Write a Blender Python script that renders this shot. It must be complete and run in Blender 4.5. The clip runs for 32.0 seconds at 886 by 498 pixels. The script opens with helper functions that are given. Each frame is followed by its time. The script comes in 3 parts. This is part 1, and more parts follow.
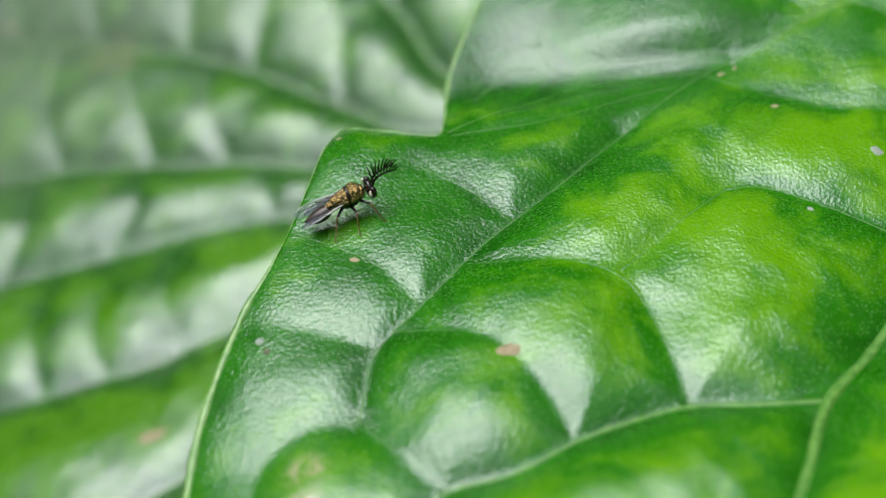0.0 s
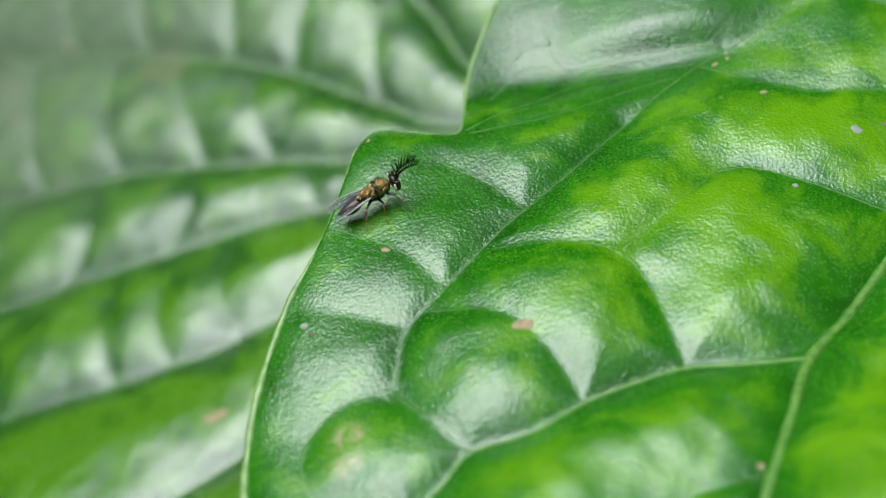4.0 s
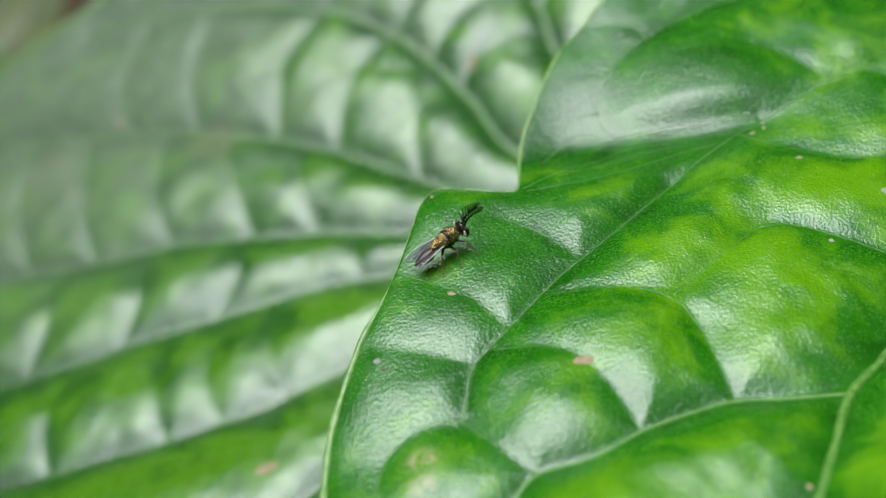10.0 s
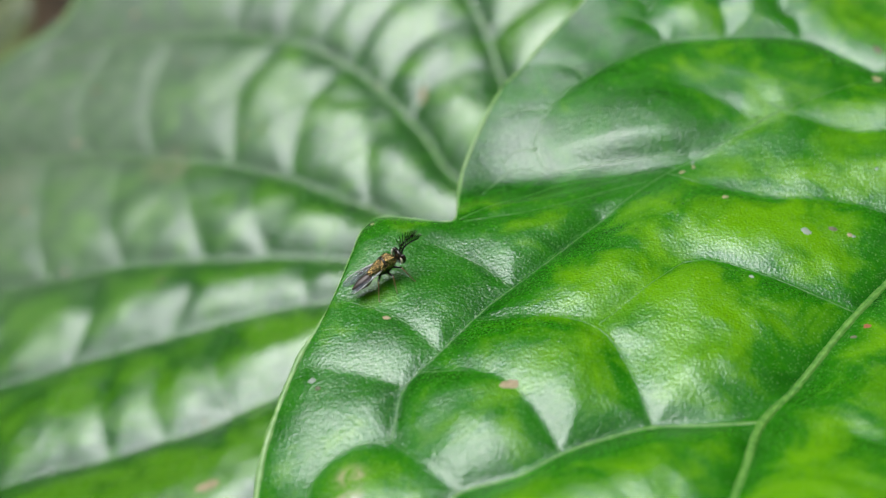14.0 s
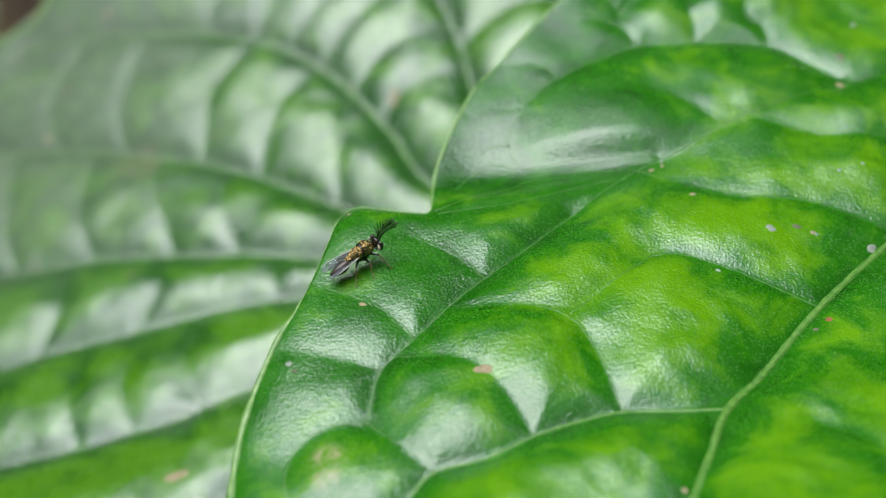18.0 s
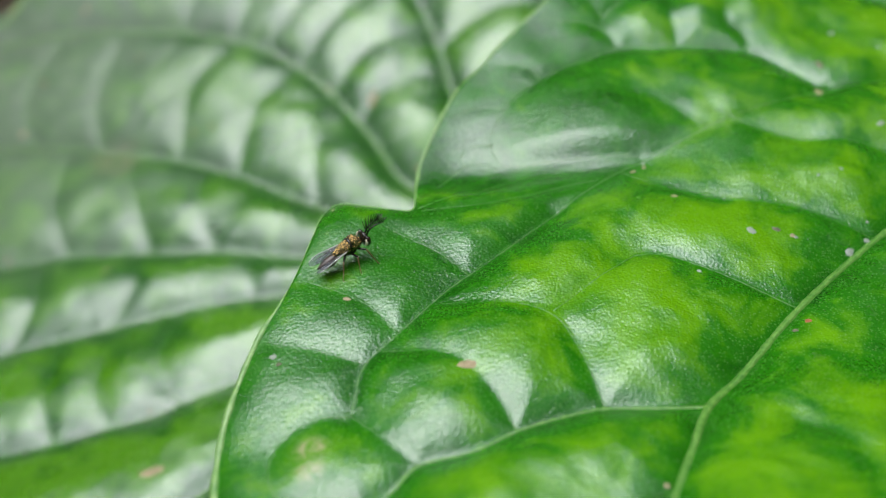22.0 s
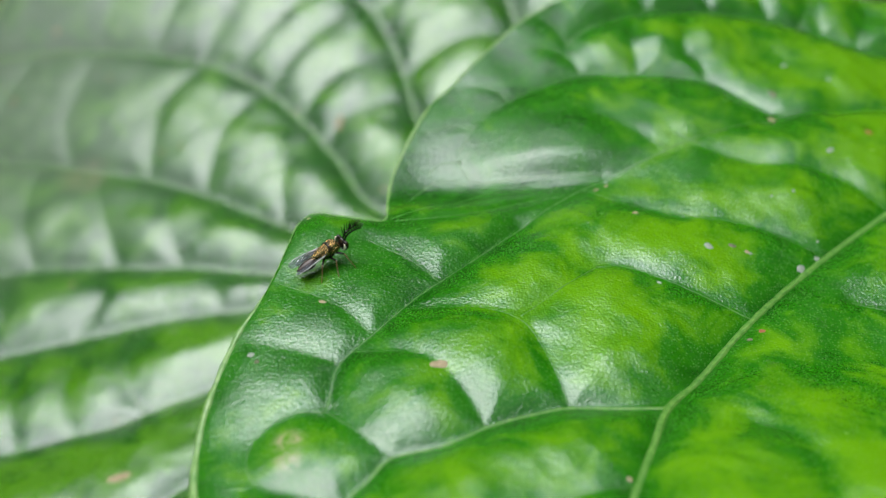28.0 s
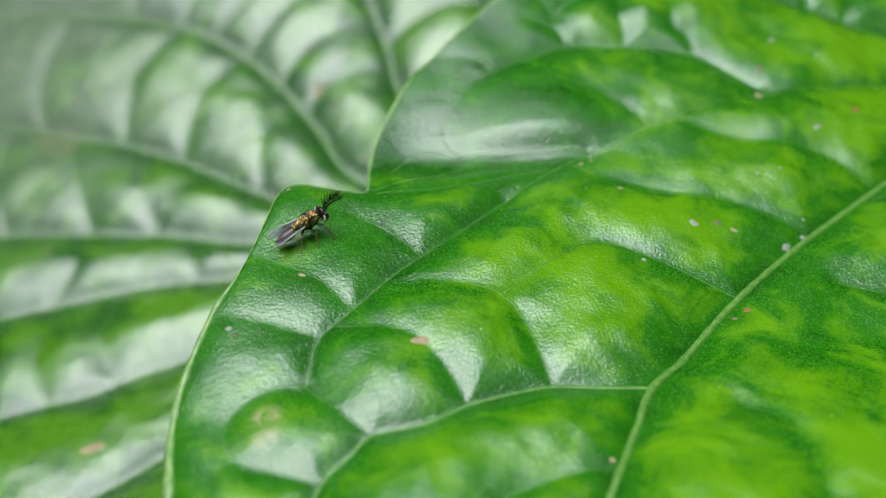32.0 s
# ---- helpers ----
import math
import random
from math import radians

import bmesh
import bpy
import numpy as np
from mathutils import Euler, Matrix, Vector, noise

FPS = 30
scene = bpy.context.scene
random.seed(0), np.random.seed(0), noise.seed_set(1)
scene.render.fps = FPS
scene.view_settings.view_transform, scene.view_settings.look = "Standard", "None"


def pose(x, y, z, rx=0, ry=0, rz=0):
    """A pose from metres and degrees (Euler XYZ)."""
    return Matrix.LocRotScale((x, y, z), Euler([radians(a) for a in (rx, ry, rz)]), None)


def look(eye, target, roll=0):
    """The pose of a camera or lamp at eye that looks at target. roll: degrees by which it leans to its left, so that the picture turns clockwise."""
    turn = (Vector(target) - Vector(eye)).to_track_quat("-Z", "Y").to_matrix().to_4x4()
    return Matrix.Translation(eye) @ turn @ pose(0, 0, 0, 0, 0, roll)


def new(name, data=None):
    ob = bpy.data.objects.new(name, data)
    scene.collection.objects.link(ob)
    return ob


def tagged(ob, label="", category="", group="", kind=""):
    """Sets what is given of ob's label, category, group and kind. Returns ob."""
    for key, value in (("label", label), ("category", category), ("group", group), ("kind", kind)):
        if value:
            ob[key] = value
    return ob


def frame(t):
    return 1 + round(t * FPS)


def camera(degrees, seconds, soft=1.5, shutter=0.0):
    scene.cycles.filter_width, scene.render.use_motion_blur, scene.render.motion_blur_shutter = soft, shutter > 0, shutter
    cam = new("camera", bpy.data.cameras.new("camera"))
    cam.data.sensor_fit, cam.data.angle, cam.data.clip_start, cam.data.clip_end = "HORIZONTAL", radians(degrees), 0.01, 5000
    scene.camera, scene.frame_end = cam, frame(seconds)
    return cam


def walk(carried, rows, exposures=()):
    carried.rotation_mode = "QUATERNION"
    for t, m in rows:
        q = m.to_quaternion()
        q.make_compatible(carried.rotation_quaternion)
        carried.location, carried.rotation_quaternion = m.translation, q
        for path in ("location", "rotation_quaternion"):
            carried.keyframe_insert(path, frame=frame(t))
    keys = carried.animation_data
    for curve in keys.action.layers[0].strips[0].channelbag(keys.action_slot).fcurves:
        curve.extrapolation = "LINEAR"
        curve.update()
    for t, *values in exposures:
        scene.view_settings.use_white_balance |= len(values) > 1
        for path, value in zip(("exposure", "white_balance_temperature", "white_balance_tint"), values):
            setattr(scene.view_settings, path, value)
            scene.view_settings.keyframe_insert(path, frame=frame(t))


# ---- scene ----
Z0 = 200.0                     # height of the front leaf over the ground, in millimetres
MM = 0.001


def at_leaf(x, y, z, rx, ry, rz):
    """A camera pose given from the front leaf's vein fork, in metres and degrees."""
    return pose(x, y, z + Z0 * MM, rx, ry, rz)


cam = camera(36.0, 32.0, soft=1.5)
cam.data.dof.use_dof = True
cam.data.dof.aperture_fstop = 28.0
PATH = [
    (0.0, at_leaf(-0.01429, -0.03599, 0.04648, 44.249, 2.117, 0.689)),
    (0.5, at_leaf(-0.01422, -0.03871, 0.04863, 44.407, 2.455, 0.467)),
    (1.0, at_leaf(-0.01337, -0.04185, 0.04975, 44.543, 3.331, 0.479)),
    (1.5, at_leaf(-0.01252, -0.04293, 0.05133, 44.707, 3.444, 0.403)),
    (2.0, at_leaf(-0.01423, -0.04247, 0.05215, 45.931, 1.983, 0.348)),
    (2.5, at_leaf(-0.01293, -0.04231, 0.05316, 44.694, 2.955, 0.372)),
    (3.0, at_leaf(-0.01198, -0.04210, 0.05331, 44.314, 3.951, 0.361)),
    (3.5, at_leaf(-0.01230, -0.04145, 0.05284, 43.940, 4.938, 0.590)),
    (5.5, at_leaf(-0.01097, -0.04012, 0.05104, 41.773, 6.583, -0.253)),
    (6.0, at_leaf(-0.01076, -0.04129, 0.05141, 42.481, 6.938, 0.161)),
    (6.5, at_leaf(-0.01132, -0.04415, 0.05383, 44.468, 6.748, 0.666)),
    (7.0, at_leaf(-0.01148, -0.04417, 0.05289, 45.279, 6.283, 0.806)),
    (7.5, at_leaf(-0.01177, -0.04355, 0.05223, 45.245, 6.362, 0.703)),
    (8.0, at_leaf(-0.01241, -0.04366, 0.05331, 45.349, 6.456, 0.733)),
    (8.5, at_leaf(-0.01267, -0.04426, 0.05422, 46.002, 6.086, 0.991)),
    (9.0, at_leaf(-0.01240, -0.04475, 0.05414, 46.170, 6.346, 1.166)),
    (9.5, at_leaf(-0.01317, -0.04602, 0.05468, 46.608, 6.247, 0.916)),
    (10.0, at_leaf(-0.01571, -0.04729, 0.05385, 47.968, 4.805, 0.989)),
    (10.5, at_leaf(-0.01479, -0.05172, 0.05833, 48.200, 4.983, 1.395)),
    (11.0, at_leaf(-0.01455, -0.05159, 0.05804, 48.311, 4.612, 1.225)),
    (11.5, at_leaf(-0.01534, -0.04757, 0.05290, 48.770, 3.378, 0.957)),
    (12.0, at_leaf(-0.01591, -0.04900, 0.05329, 49.626, 2.472, 1.227)),
    (12.5, at_leaf(-0.01590, -0.04946, 0.05384, 49.798, 2.070, 1.020)),
    (13.0, at_leaf(-0.01530, -0.04954, 0.05407, 49.708, 2.294, 0.979)),
    (13.5, at_leaf(-0.01435, -0.04925, 0.05439, 49.202, 2.645, 0.832)),
    (14.0, at_leaf(-0.01400, -0.04970, 0.05558, 49.265, 2.571, 0.868)),
    (14.5, at_leaf(-0.01436, -0.04909, 0.05559, 48.836, 2.216, 0.687)),
    (16.5, at_leaf(-0.01586, -0.05133, 0.05429, 49.791, 1.022, 0.474)),
    (17.0, at_leaf(-0.01589, -0.05192, 0.05431, 50.239, 0.696, 0.308)),
    (17.5, at_leaf(-0.01469, -0.05186, 0.05564, 49.700, 1.125, 0.196)),
    (18.0, at_leaf(-0.01509, -0.05224, 0.05545, 50.031, 0.667, 0.115)),
    (18.5, at_leaf(-0.01530, -0.05215, 0.05528, 50.136, 0.250, 0.084)),
    (19.0, at_leaf(-0.01567, -0.05166, 0.05507, 50.000, -0.000, 0.000)),
    (19.5, at_leaf(-0.01600, -0.05222, 0.05518, 50.397, -0.336, -0.040)),
    (20.0, at_leaf(-0.01606, -0.05249, 0.05529, 50.597, -0.391, 0.036)),
    (20.5, at_leaf(-0.01590, -0.05195, 0.05506, 50.185, -0.393, -0.044)),
    (21.0, at_leaf(-0.01629, -0.05177, 0.05494, 50.192, -0.685, -0.133)),
    (21.5, at_leaf(-0.01604, -0.05209, 0.05502, 50.050, -0.626, -0.278)),
    (22.0, at_leaf(-0.01634, -0.05304, 0.05507, 50.440, -0.996, -0.479)),
    (22.5, at_leaf(-0.01666, -0.05366, 0.05513, 50.846, -1.400, -0.498)),
    (23.0, at_leaf(-0.01749, -0.05384, 0.05514, 50.869, -2.253, -0.691)),
    (23.5, at_leaf(-0.01770, -0.05390, 0.05500, 50.793, -2.730, -1.007)),
    (24.0, at_leaf(-0.01742, -0.05368, 0.05518, 50.398, -2.644, -0.940)),
    (24.5, at_leaf(-0.01777, -0.05407, 0.05521, 50.514, -3.081, -1.182)),
    (25.0, at_leaf(-0.01773, -0.05470, 0.05518, 50.932, -3.083, -1.323)),
    (25.5, at_leaf(-0.01733, -0.05486, 0.05546, 50.876, -2.675, -1.275)),
    (27.5, at_leaf(-0.01783, -0.05656, 0.05531, 51.714, -3.162, -1.792)),
    (28.0, at_leaf(-0.01812, -0.05718, 0.05534, 52.382, -3.315, -1.598)),
    (28.5, at_leaf(-0.01898, -0.05903, 0.05679, 53.034, -4.028, -1.542)),
    (29.0, at_leaf(-0.01927, -0.05827, 0.05676, 53.076, -4.006, -0.770)),
    (29.5, at_leaf(-0.01850, -0.05836, 0.05719, 53.052, -3.829, -1.250)),
    (30.0, at_leaf(-0.01717, -0.05592, 0.05486, 51.218, -3.498, -2.082)),
    (30.5, at_leaf(-0.01678, -0.05708, 0.05544, 51.191, -3.176, -2.786)),
    (31.0, at_leaf(-0.01703, -0.05699, 0.05555, 51.269, -3.318, -2.425)),
    (31.5, at_leaf(-0.01790, -0.05594, 0.05492, 51.103, -3.847, -1.889)),
    (32.0, at_leaf(-0.01852, -0.05572, 0.05480, 50.987, -4.576, -1.953)),
]
walk(cam, PATH)

# the place that the lens is focused on: the insect's cell, for a moment the leaf behind, later the far lobe
focus = new("focus_point")
cam.data.dof.focus_object = focus
NEAR, FAR, LOBE = pose(-0.0190, 0.0100, Z0 * MM + 0.0009), pose(-0.041, 0.052, Z0 * MM - 0.027), pose(-0.011, 0.024, Z0 * MM - 0.0005)
walk(focus, [(0.0, NEAR), (9.8, NEAR), (10.15, NEAR), (10.3, LOBE), (10.5, FAR), (10.8, FAR), (11.15, FAR), (11.3, LOBE), (11.45, NEAR), (11.8, NEAR),
             (27.6, NEAR), (28.0, NEAR), (28.25, LOBE), (28.6, LOBE), (29.4, LOBE), (29.8, LOBE), (30.0, NEAR), (30.4, NEAR), (32.0, NEAR)])

# ---- light: a bright overcast sky, brightest overhead ----
world = bpy.data.worlds.new("overcast_sky")
world.use_nodes = True
scene.world = world
wn, wl = world.node_tree.nodes, world.node_tree.links
sky = wn.new("ShaderNodeTexSky")
sky.sky_type = "NISHITA"
sky.sun_disc = False
sky.sun_elevation = radians(73)
sky.sun_rotation = radians(-60)
sky.air_density, sky.dust_density, sky.ozone_density = 1.0, 6.0, 0.5
wn["Background"].inputs["Strength"].default_value = 0.10
wl.new(sky.outputs["Color"], wn["Background"].inputs["Color"])

sun = new("sun", bpy.data.lights.new("sun", "SUN"))
sun.data.energy = 4.1
sun.data.angle = radians(54)
sun.data.color = (0.83, 0.94, 1.0)
sun.matrix_world = look((-0.24, 0.14, 1.15), (0, 0, 0.2))
scene.view_settings.exposure = 0.48


# ---- materials ----
def material(name):
    m = bpy.data.materials.new(name)
    m.use_nodes = True
    return m, m.node_tree.nodes, m.node_tree.links, m.node_tree.nodes["Principled BSDF"]


def noise_node(n, l, coords, scale, detail=4.0, rough=0.55, warp=0.0):
    t = n.new("ShaderNodeTexNoise")
    t.inputs["Scale"].default_value = scale
    t.inputs["Detail"].default_value = detail
    t.inputs["Roughness"].default_value = rough
    t.inputs["Distortion"].default_value = warp
    l.new(coords, t.inputs["Vector"])
    return t.outputs["Fac"]


def ramp(n, l, fac, stops):
    r = n.new("ShaderNodeValToRGB")
    while len(r.color_ramp.elements) < len(stops):
        r.color_ramp.elements.new(0.5)
    for e, (p, c) in zip(r.color_ramp.elements, stops):
        e.position, e.color = p, (*c, 1) if len(c) == 3 else c
    l.new(fac, r.inputs["Fac"])
    return r.outputs["Color"]


def mix(n, l, fac, a, b, blend="MIX"):
    m = n.new("ShaderNodeMix")
    m.data_type, m.blend_type = "RGBA", blend
    for slot, v in ((m.inputs[0], fac), (m.inputs[6], a), (m.inputs[7], b)):
        if isinstance(v, (int, float)):
            slot.default_value = v
        elif isinstance(v, tuple):
            slot.default_value = (*v, 1)
        else:
            l.new(v, slot)
    return m.outputs[2]


def bumped(n, l, bsdf, heights):
    last = None
    for h, strength, dist in heights:
        b = n.new("ShaderNodeBump")
        b.inputs["Strength"].default_value = strength
        b.inputs["Distance"].default_value = dist
        l.new(h, b.inputs["Height"])
        if last:
            l.new(last, b.inputs["Normal"])
        last = b.outputs["Normal"]
    l.new(last, bsdf.inputs["Normal"])
    return last


def near(n, l, pos, place, inner, outer):
    """1 within inner metres of a place in plan, 0 past outer."""
    flat = n.new("ShaderNodeVectorMath")
    flat.operation = "MULTIPLY"
    flat.inputs[1].default_value = (1, 1, 0)
    l.new(pos, flat.inputs[0])
    d = n.new("ShaderNodeVectorMath")
    d.operation = "DISTANCE"
    d.inputs[1].default_value = (place[0] * MM, place[1] * MM, 0)
    l.new(flat.outputs[0], d.inputs[0])
    r = n.new("ShaderNodeMapRange")
    r.interpolation_type = "SMOOTHSTEP"
    for k, v in (("From Min", inner * MM), ("From Max", outer * MM), ("To Min", 1.0), ("To Max", 0.0)):
        r.inputs[k].default_value = v
    l.new(d.outputs["Value"], r.inputs["Value"])
    return r.outputs["Result"]


def times(n, l, a, b):
    m = n.new("ShaderNodeMath")
    m.operation = "MULTIPLY"
    l.new(a, m.inputs[0])
    if isinstance(b, (int, float)):
        m.inputs[1].default_value = b
    else:
        l.new(b, m.inputs[1])
    return m.outputs[0]


def leaf_material(name, dark, mid, light, dusty, gloss, sheen=0.75, stains=(), dust_at=None):
    """Waxy leaf: mottled green, darker along the veins, fine grained cuticle, faint pores, faded stains and a film of
    dust.
    """
    m, n, l, b = material(name)
    pos = n.new("ShaderNodeNewGeometry").outputs["Position"]
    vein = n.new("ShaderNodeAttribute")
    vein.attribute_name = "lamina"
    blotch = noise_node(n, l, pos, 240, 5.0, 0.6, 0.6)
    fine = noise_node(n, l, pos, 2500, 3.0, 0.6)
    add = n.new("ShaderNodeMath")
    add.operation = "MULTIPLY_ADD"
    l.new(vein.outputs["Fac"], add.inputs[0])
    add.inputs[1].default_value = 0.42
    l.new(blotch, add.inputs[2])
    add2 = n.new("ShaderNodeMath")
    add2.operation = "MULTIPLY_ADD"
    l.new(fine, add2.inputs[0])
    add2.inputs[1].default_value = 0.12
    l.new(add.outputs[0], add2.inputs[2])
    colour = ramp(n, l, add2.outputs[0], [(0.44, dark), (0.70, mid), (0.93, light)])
    dots = n.new("ShaderNodeTexVoronoi")
    dots.inputs["Scale"].default_value = 5200
    l.new(pos, dots.inputs["Vector"])
    pores = ramp(n, l, dots.outputs["Distance"], [(0.12, (0.42, 0.42, 0.42)), (0.36, (0, 0, 0))])
    colour = mix(n, l, pores, colour, (0.14, 0.27, 0.08))
    for x, y, r, tone in stains:
        ragged = times(n, l, near(n, l, pos, (x, y), 0.25 * r, r), ramp(n, l, noise_node(n, l, pos, 900, 5.0, 0.7, 1.0), [(0.40, (0, 0, 0)), (0.60, (0.75, 0.75, 0.75))]))
        colour = mix(n, l, ragged, colour, tone)
    film = ramp(n, l, noise_node(n, l, pos, 90, 5.0, 0.7), [(0.35, (0, 0, 0)), (0.8, (dusty, dusty, dusty))])
    rough = noise_node(n, l, pos, 420, 4.0, 0.6)
    rr = n.new("ShaderNodeMapRange")
    rr.inputs["To Min"].default_value, rr.inputs["To Max"].default_value = gloss, gloss + 0.13
    l.new(rough, rr.inputs["Value"])
    shine = rr.outputs["Result"]
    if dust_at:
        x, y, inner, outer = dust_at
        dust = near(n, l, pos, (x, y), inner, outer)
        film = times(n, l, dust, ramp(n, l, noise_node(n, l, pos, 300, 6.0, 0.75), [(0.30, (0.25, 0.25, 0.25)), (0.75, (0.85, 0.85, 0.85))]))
        dull = n.new("ShaderNodeMath")
        dull.operation = "MULTIPLY_ADD"
        l.new(dust, dull.inputs[0])
        dull.inputs[1].default_value = 0.22
        l.new(shine, dull.inputs[2])
        shine = dull.outputs[0]
        faint = n.new("ShaderNodeMath")
        faint.operation = "MULTIPLY_ADD"
        l.new(dust, faint.inputs[0])
        faint.inputs[1].default_value, faint.inputs[2].default_value = -0.6 * sheen, sheen
        l.new(faint.outputs[0], b.inputs["Specular IOR Level"])
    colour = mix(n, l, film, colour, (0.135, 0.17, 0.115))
    l.new(colour, b.inputs["Base Color"])
    l.new(shine, b.inputs["Roughness"])
    b.inputs["IOR"].default_value = 1.5
    b.inputs["Specular IOR Level"].default_value = sheen
    b.inputs["Coat Weight"].default_value = 0.08
    b.inputs["Coat Roughness"].default_value = 0.18
    crease = noise_node(n, l, pos, 620, 5.0, 0.62, 0.8)
    bend = n.new("ShaderNodeMix")
    bend.data_type = "VECTOR"
    bend.inputs[0].default_value = 0.0016
    warp = n.new("ShaderNodeTexNoise")
    warp.inputs["Scale"].default_value = 500
    l.new(pos, warp.inputs["Vector"])
    l.new(pos, bend.inputs[4])
    l.new(warp.outputs["Color"], bend.inputs[5])
    net = n.new("ShaderNodeTexVoronoi")
    net.feature = "DISTANCE_TO_EDGE"
    net.inputs["Scale"].default_value = 420
    l.new(bend.outputs[1], net.inputs["Vector"])
    lines = ramp(n, l, net.outputs["Distance"], [(0.0, (0, 0, 0)), (0.06, (1, 1, 1))])
    normal = bumped(n, l, b, [(lines, 0.05, 0.0001), (crease, 0.035, 0.0005), (noise_node(n, l, pos, 2600, 3.0, 0.6), 0.155, 0.0002), (noise_node(n, l, pos, 6000, 1.5, 0.5), 0.52, 0.00009)])
    back = n.new("ShaderNodeBsdfTranslucent")
    l.new(colour, back.inputs["Color"])
    l.new(normal, back.inputs["Normal"])
    mixer = n.new("ShaderNodeMixShader")
    mixer.inputs[0].default_value = 0.16
    l.new(b.outputs[0], mixer.inputs[1])
    l.new(back.outputs[0], mixer.inputs[2])
    l.new(mixer.outputs[0], n["Material Output"].inputs["Surface"])
    return m


def plain(name, a, b_, rough, scale, metal=0.0, bump=0.3, depth=0.0001):
    m, n, l, b = material(name)
    pos = n.new("ShaderNodeTexCoord").outputs["Object"]
    f = noise_node(n, l, pos, scale, 4.0, 0.6)
    l.new(ramp(n, l, f, [(0.3, a), (0.7, b_)]), b.inputs["Base Color"])
    b.inputs["Roughness"].default_value = rough
    b.inputs["Metallic"].default_value = metal
    bumped(n, l, b, [(f, bump, depth)])
    return m


M_LEAF = leaf_material("leaf_green", (0.004, 0.064, 0.0005), (0.013, 0.120, 0.0005), (0.085, 0.235, 0.0005), 0.01, 0.185, 0.63,
                       [(-22.0, -3.5, 1.3, (0.34, 0.28, 0.18)), (-22.0, -5.0, 1.1, (0.28, 0.25, 0.15)), (-14.4, -2.6, 1.3, (0.05, 0.13, 0.03)), (9.5, -14.0, 3.0, (0.14, 0.16, 0.05))])
M_LEAF_BACK = leaf_material("leaf_green_dusty", (0.003, 0.034, 0.001), (0.007, 0.068, 0.001), (0.050, 0.160, 0.001), 0.05, 0.215, 0.80,
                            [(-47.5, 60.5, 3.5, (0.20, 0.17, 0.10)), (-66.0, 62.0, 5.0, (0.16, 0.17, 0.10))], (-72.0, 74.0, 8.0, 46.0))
M_LEAF_OLIVE = leaf_material("leaf_olive", (0.02, 0.035, 0.006), (0.04, 0.06, 0.010), (0.09, 0.11, 0.02), 0.2, 0.45)
M_VEIN = plain("vein_pale_green", (0.026, 0.110, 0.006), (0.105, 0.215, 0.038), 0.42, 2600, bump=0.6, depth=0.00012)
M_VEIN_THIN = plain("vein_green", (0.014, 0.085, 0.004), (0.055, 0.150, 0.022), 0.34, 2600, bump=0.6, depth=0.00012)
M_RIM = plain("leaf_rim_pale", (0.060, 0.160, 0.025), (0.19, 0.29, 0.10), 0.42, 1500, bump=0.6, depth=0.0001)
M_TAN = plain("dry_tan_tissue", (0.15, 0.11, 0.055), (0.30, 0.235, 0.145), 0.8, 1500)
M_PALE = plain("pale_scale", (0.12, 0.15, 0.11), (0.23, 0.25, 0.21), 0.7, 2500)
M_RED = plain("rust_speck", (0.16, 0.04, 0.01), (0.26, 0.09, 0.02), 0.7, 2500)
M_DARKSPECK = plain("dark_speck", (0.04, 0.05, 0.02), (0.12, 0.11, 0.06), 0.8, 2500)
M_STEM = plain("petiole_green", (0.03, 0.08, 0.012), (0.07, 0.13, 0.025), 0.5, 300)
M_STALK = plain("stalk_yellow_green", (0.07, 0.10, 0.02), (0.12, 0.16, 0.035), 0.5, 300)
M_SOIL = plain("soil_litter", (0.014, 0.009, 0.004), (0.065, 0.040, 0.018), 0.95, 22, bump=0.8, depth=0.01)
M_SKY_BLOCK = plain("sky_block_dark", (0.010, 0.030, 0.008), (0.05, 0.11, 0.025), 0.9, 14, bump=0.6, depth=0.03)


# ---- helpers for meshes ----
def adopt(ob, parent):
    """Parents ob so that it stays where its mesh lies."""
    ob.parent = parent
    if parent.type == "EMPTY":
        ob.matrix_parent_inverse = Matrix.Translation(-parent.location)


def part(name, bm, mat, parent=None, label=""):
    me = bpy.data.meshes.new(name)
    bm.to_mesh(me)
    bm.free()
    for p in me.polygons:
        p.use_smooth = True
    me.materials.append(mat)
    ob = new(name, me)
    if parent:
        adopt(ob, parent)
    if label:
        ob["label"] = label
    return ob


def mesh_part(name, verts, faces, mat, parent=None, label=""):
    me = bpy.data.meshes.new(name)
    me.from_pydata([tuple(v) for v in verts], [], faces)
    me.polygons.foreach_set("use_smooth", [True] * len(me.polygons))
    me.materials.append(mat)
    ob = new(name, me)
    if parent:
        adopt(ob, parent)
    if label:
        ob["label"] = label
    return ob


def curve(points, count):
    """A smooth curve through points, resampled at count even steps."""
    p = np.array(points, float)
    q = np.vstack([2 * p[0] - p[1], p, 2 * p[-1] - p[-2]])
    out = []
    for i in range(1, len(q) - 2):
        t = np.linspace(0, 1, 24, endpoint=False)[:, None]
        a, b, c, d = q[i - 1], q[i], q[i + 1], q[i + 2]
        out.append(0.5 * (2 * b + (c - a) * t + (2 * a - 5 * b + 4 * c - d) * t**2 + (3 * b - a - 3 * c + d) * t**3))
    out = np.vstack(out + [p[-1:]])
    s = np.concatenate([[0], np.cumsum(np.hypot(*np.diff(out[:, :2], axis=0).T))])
    g = np.linspace(0, s[-1], count)
    return np.stack([np.interp(g, s, out[:, k]) for k in range(out.shape[1])], 1)


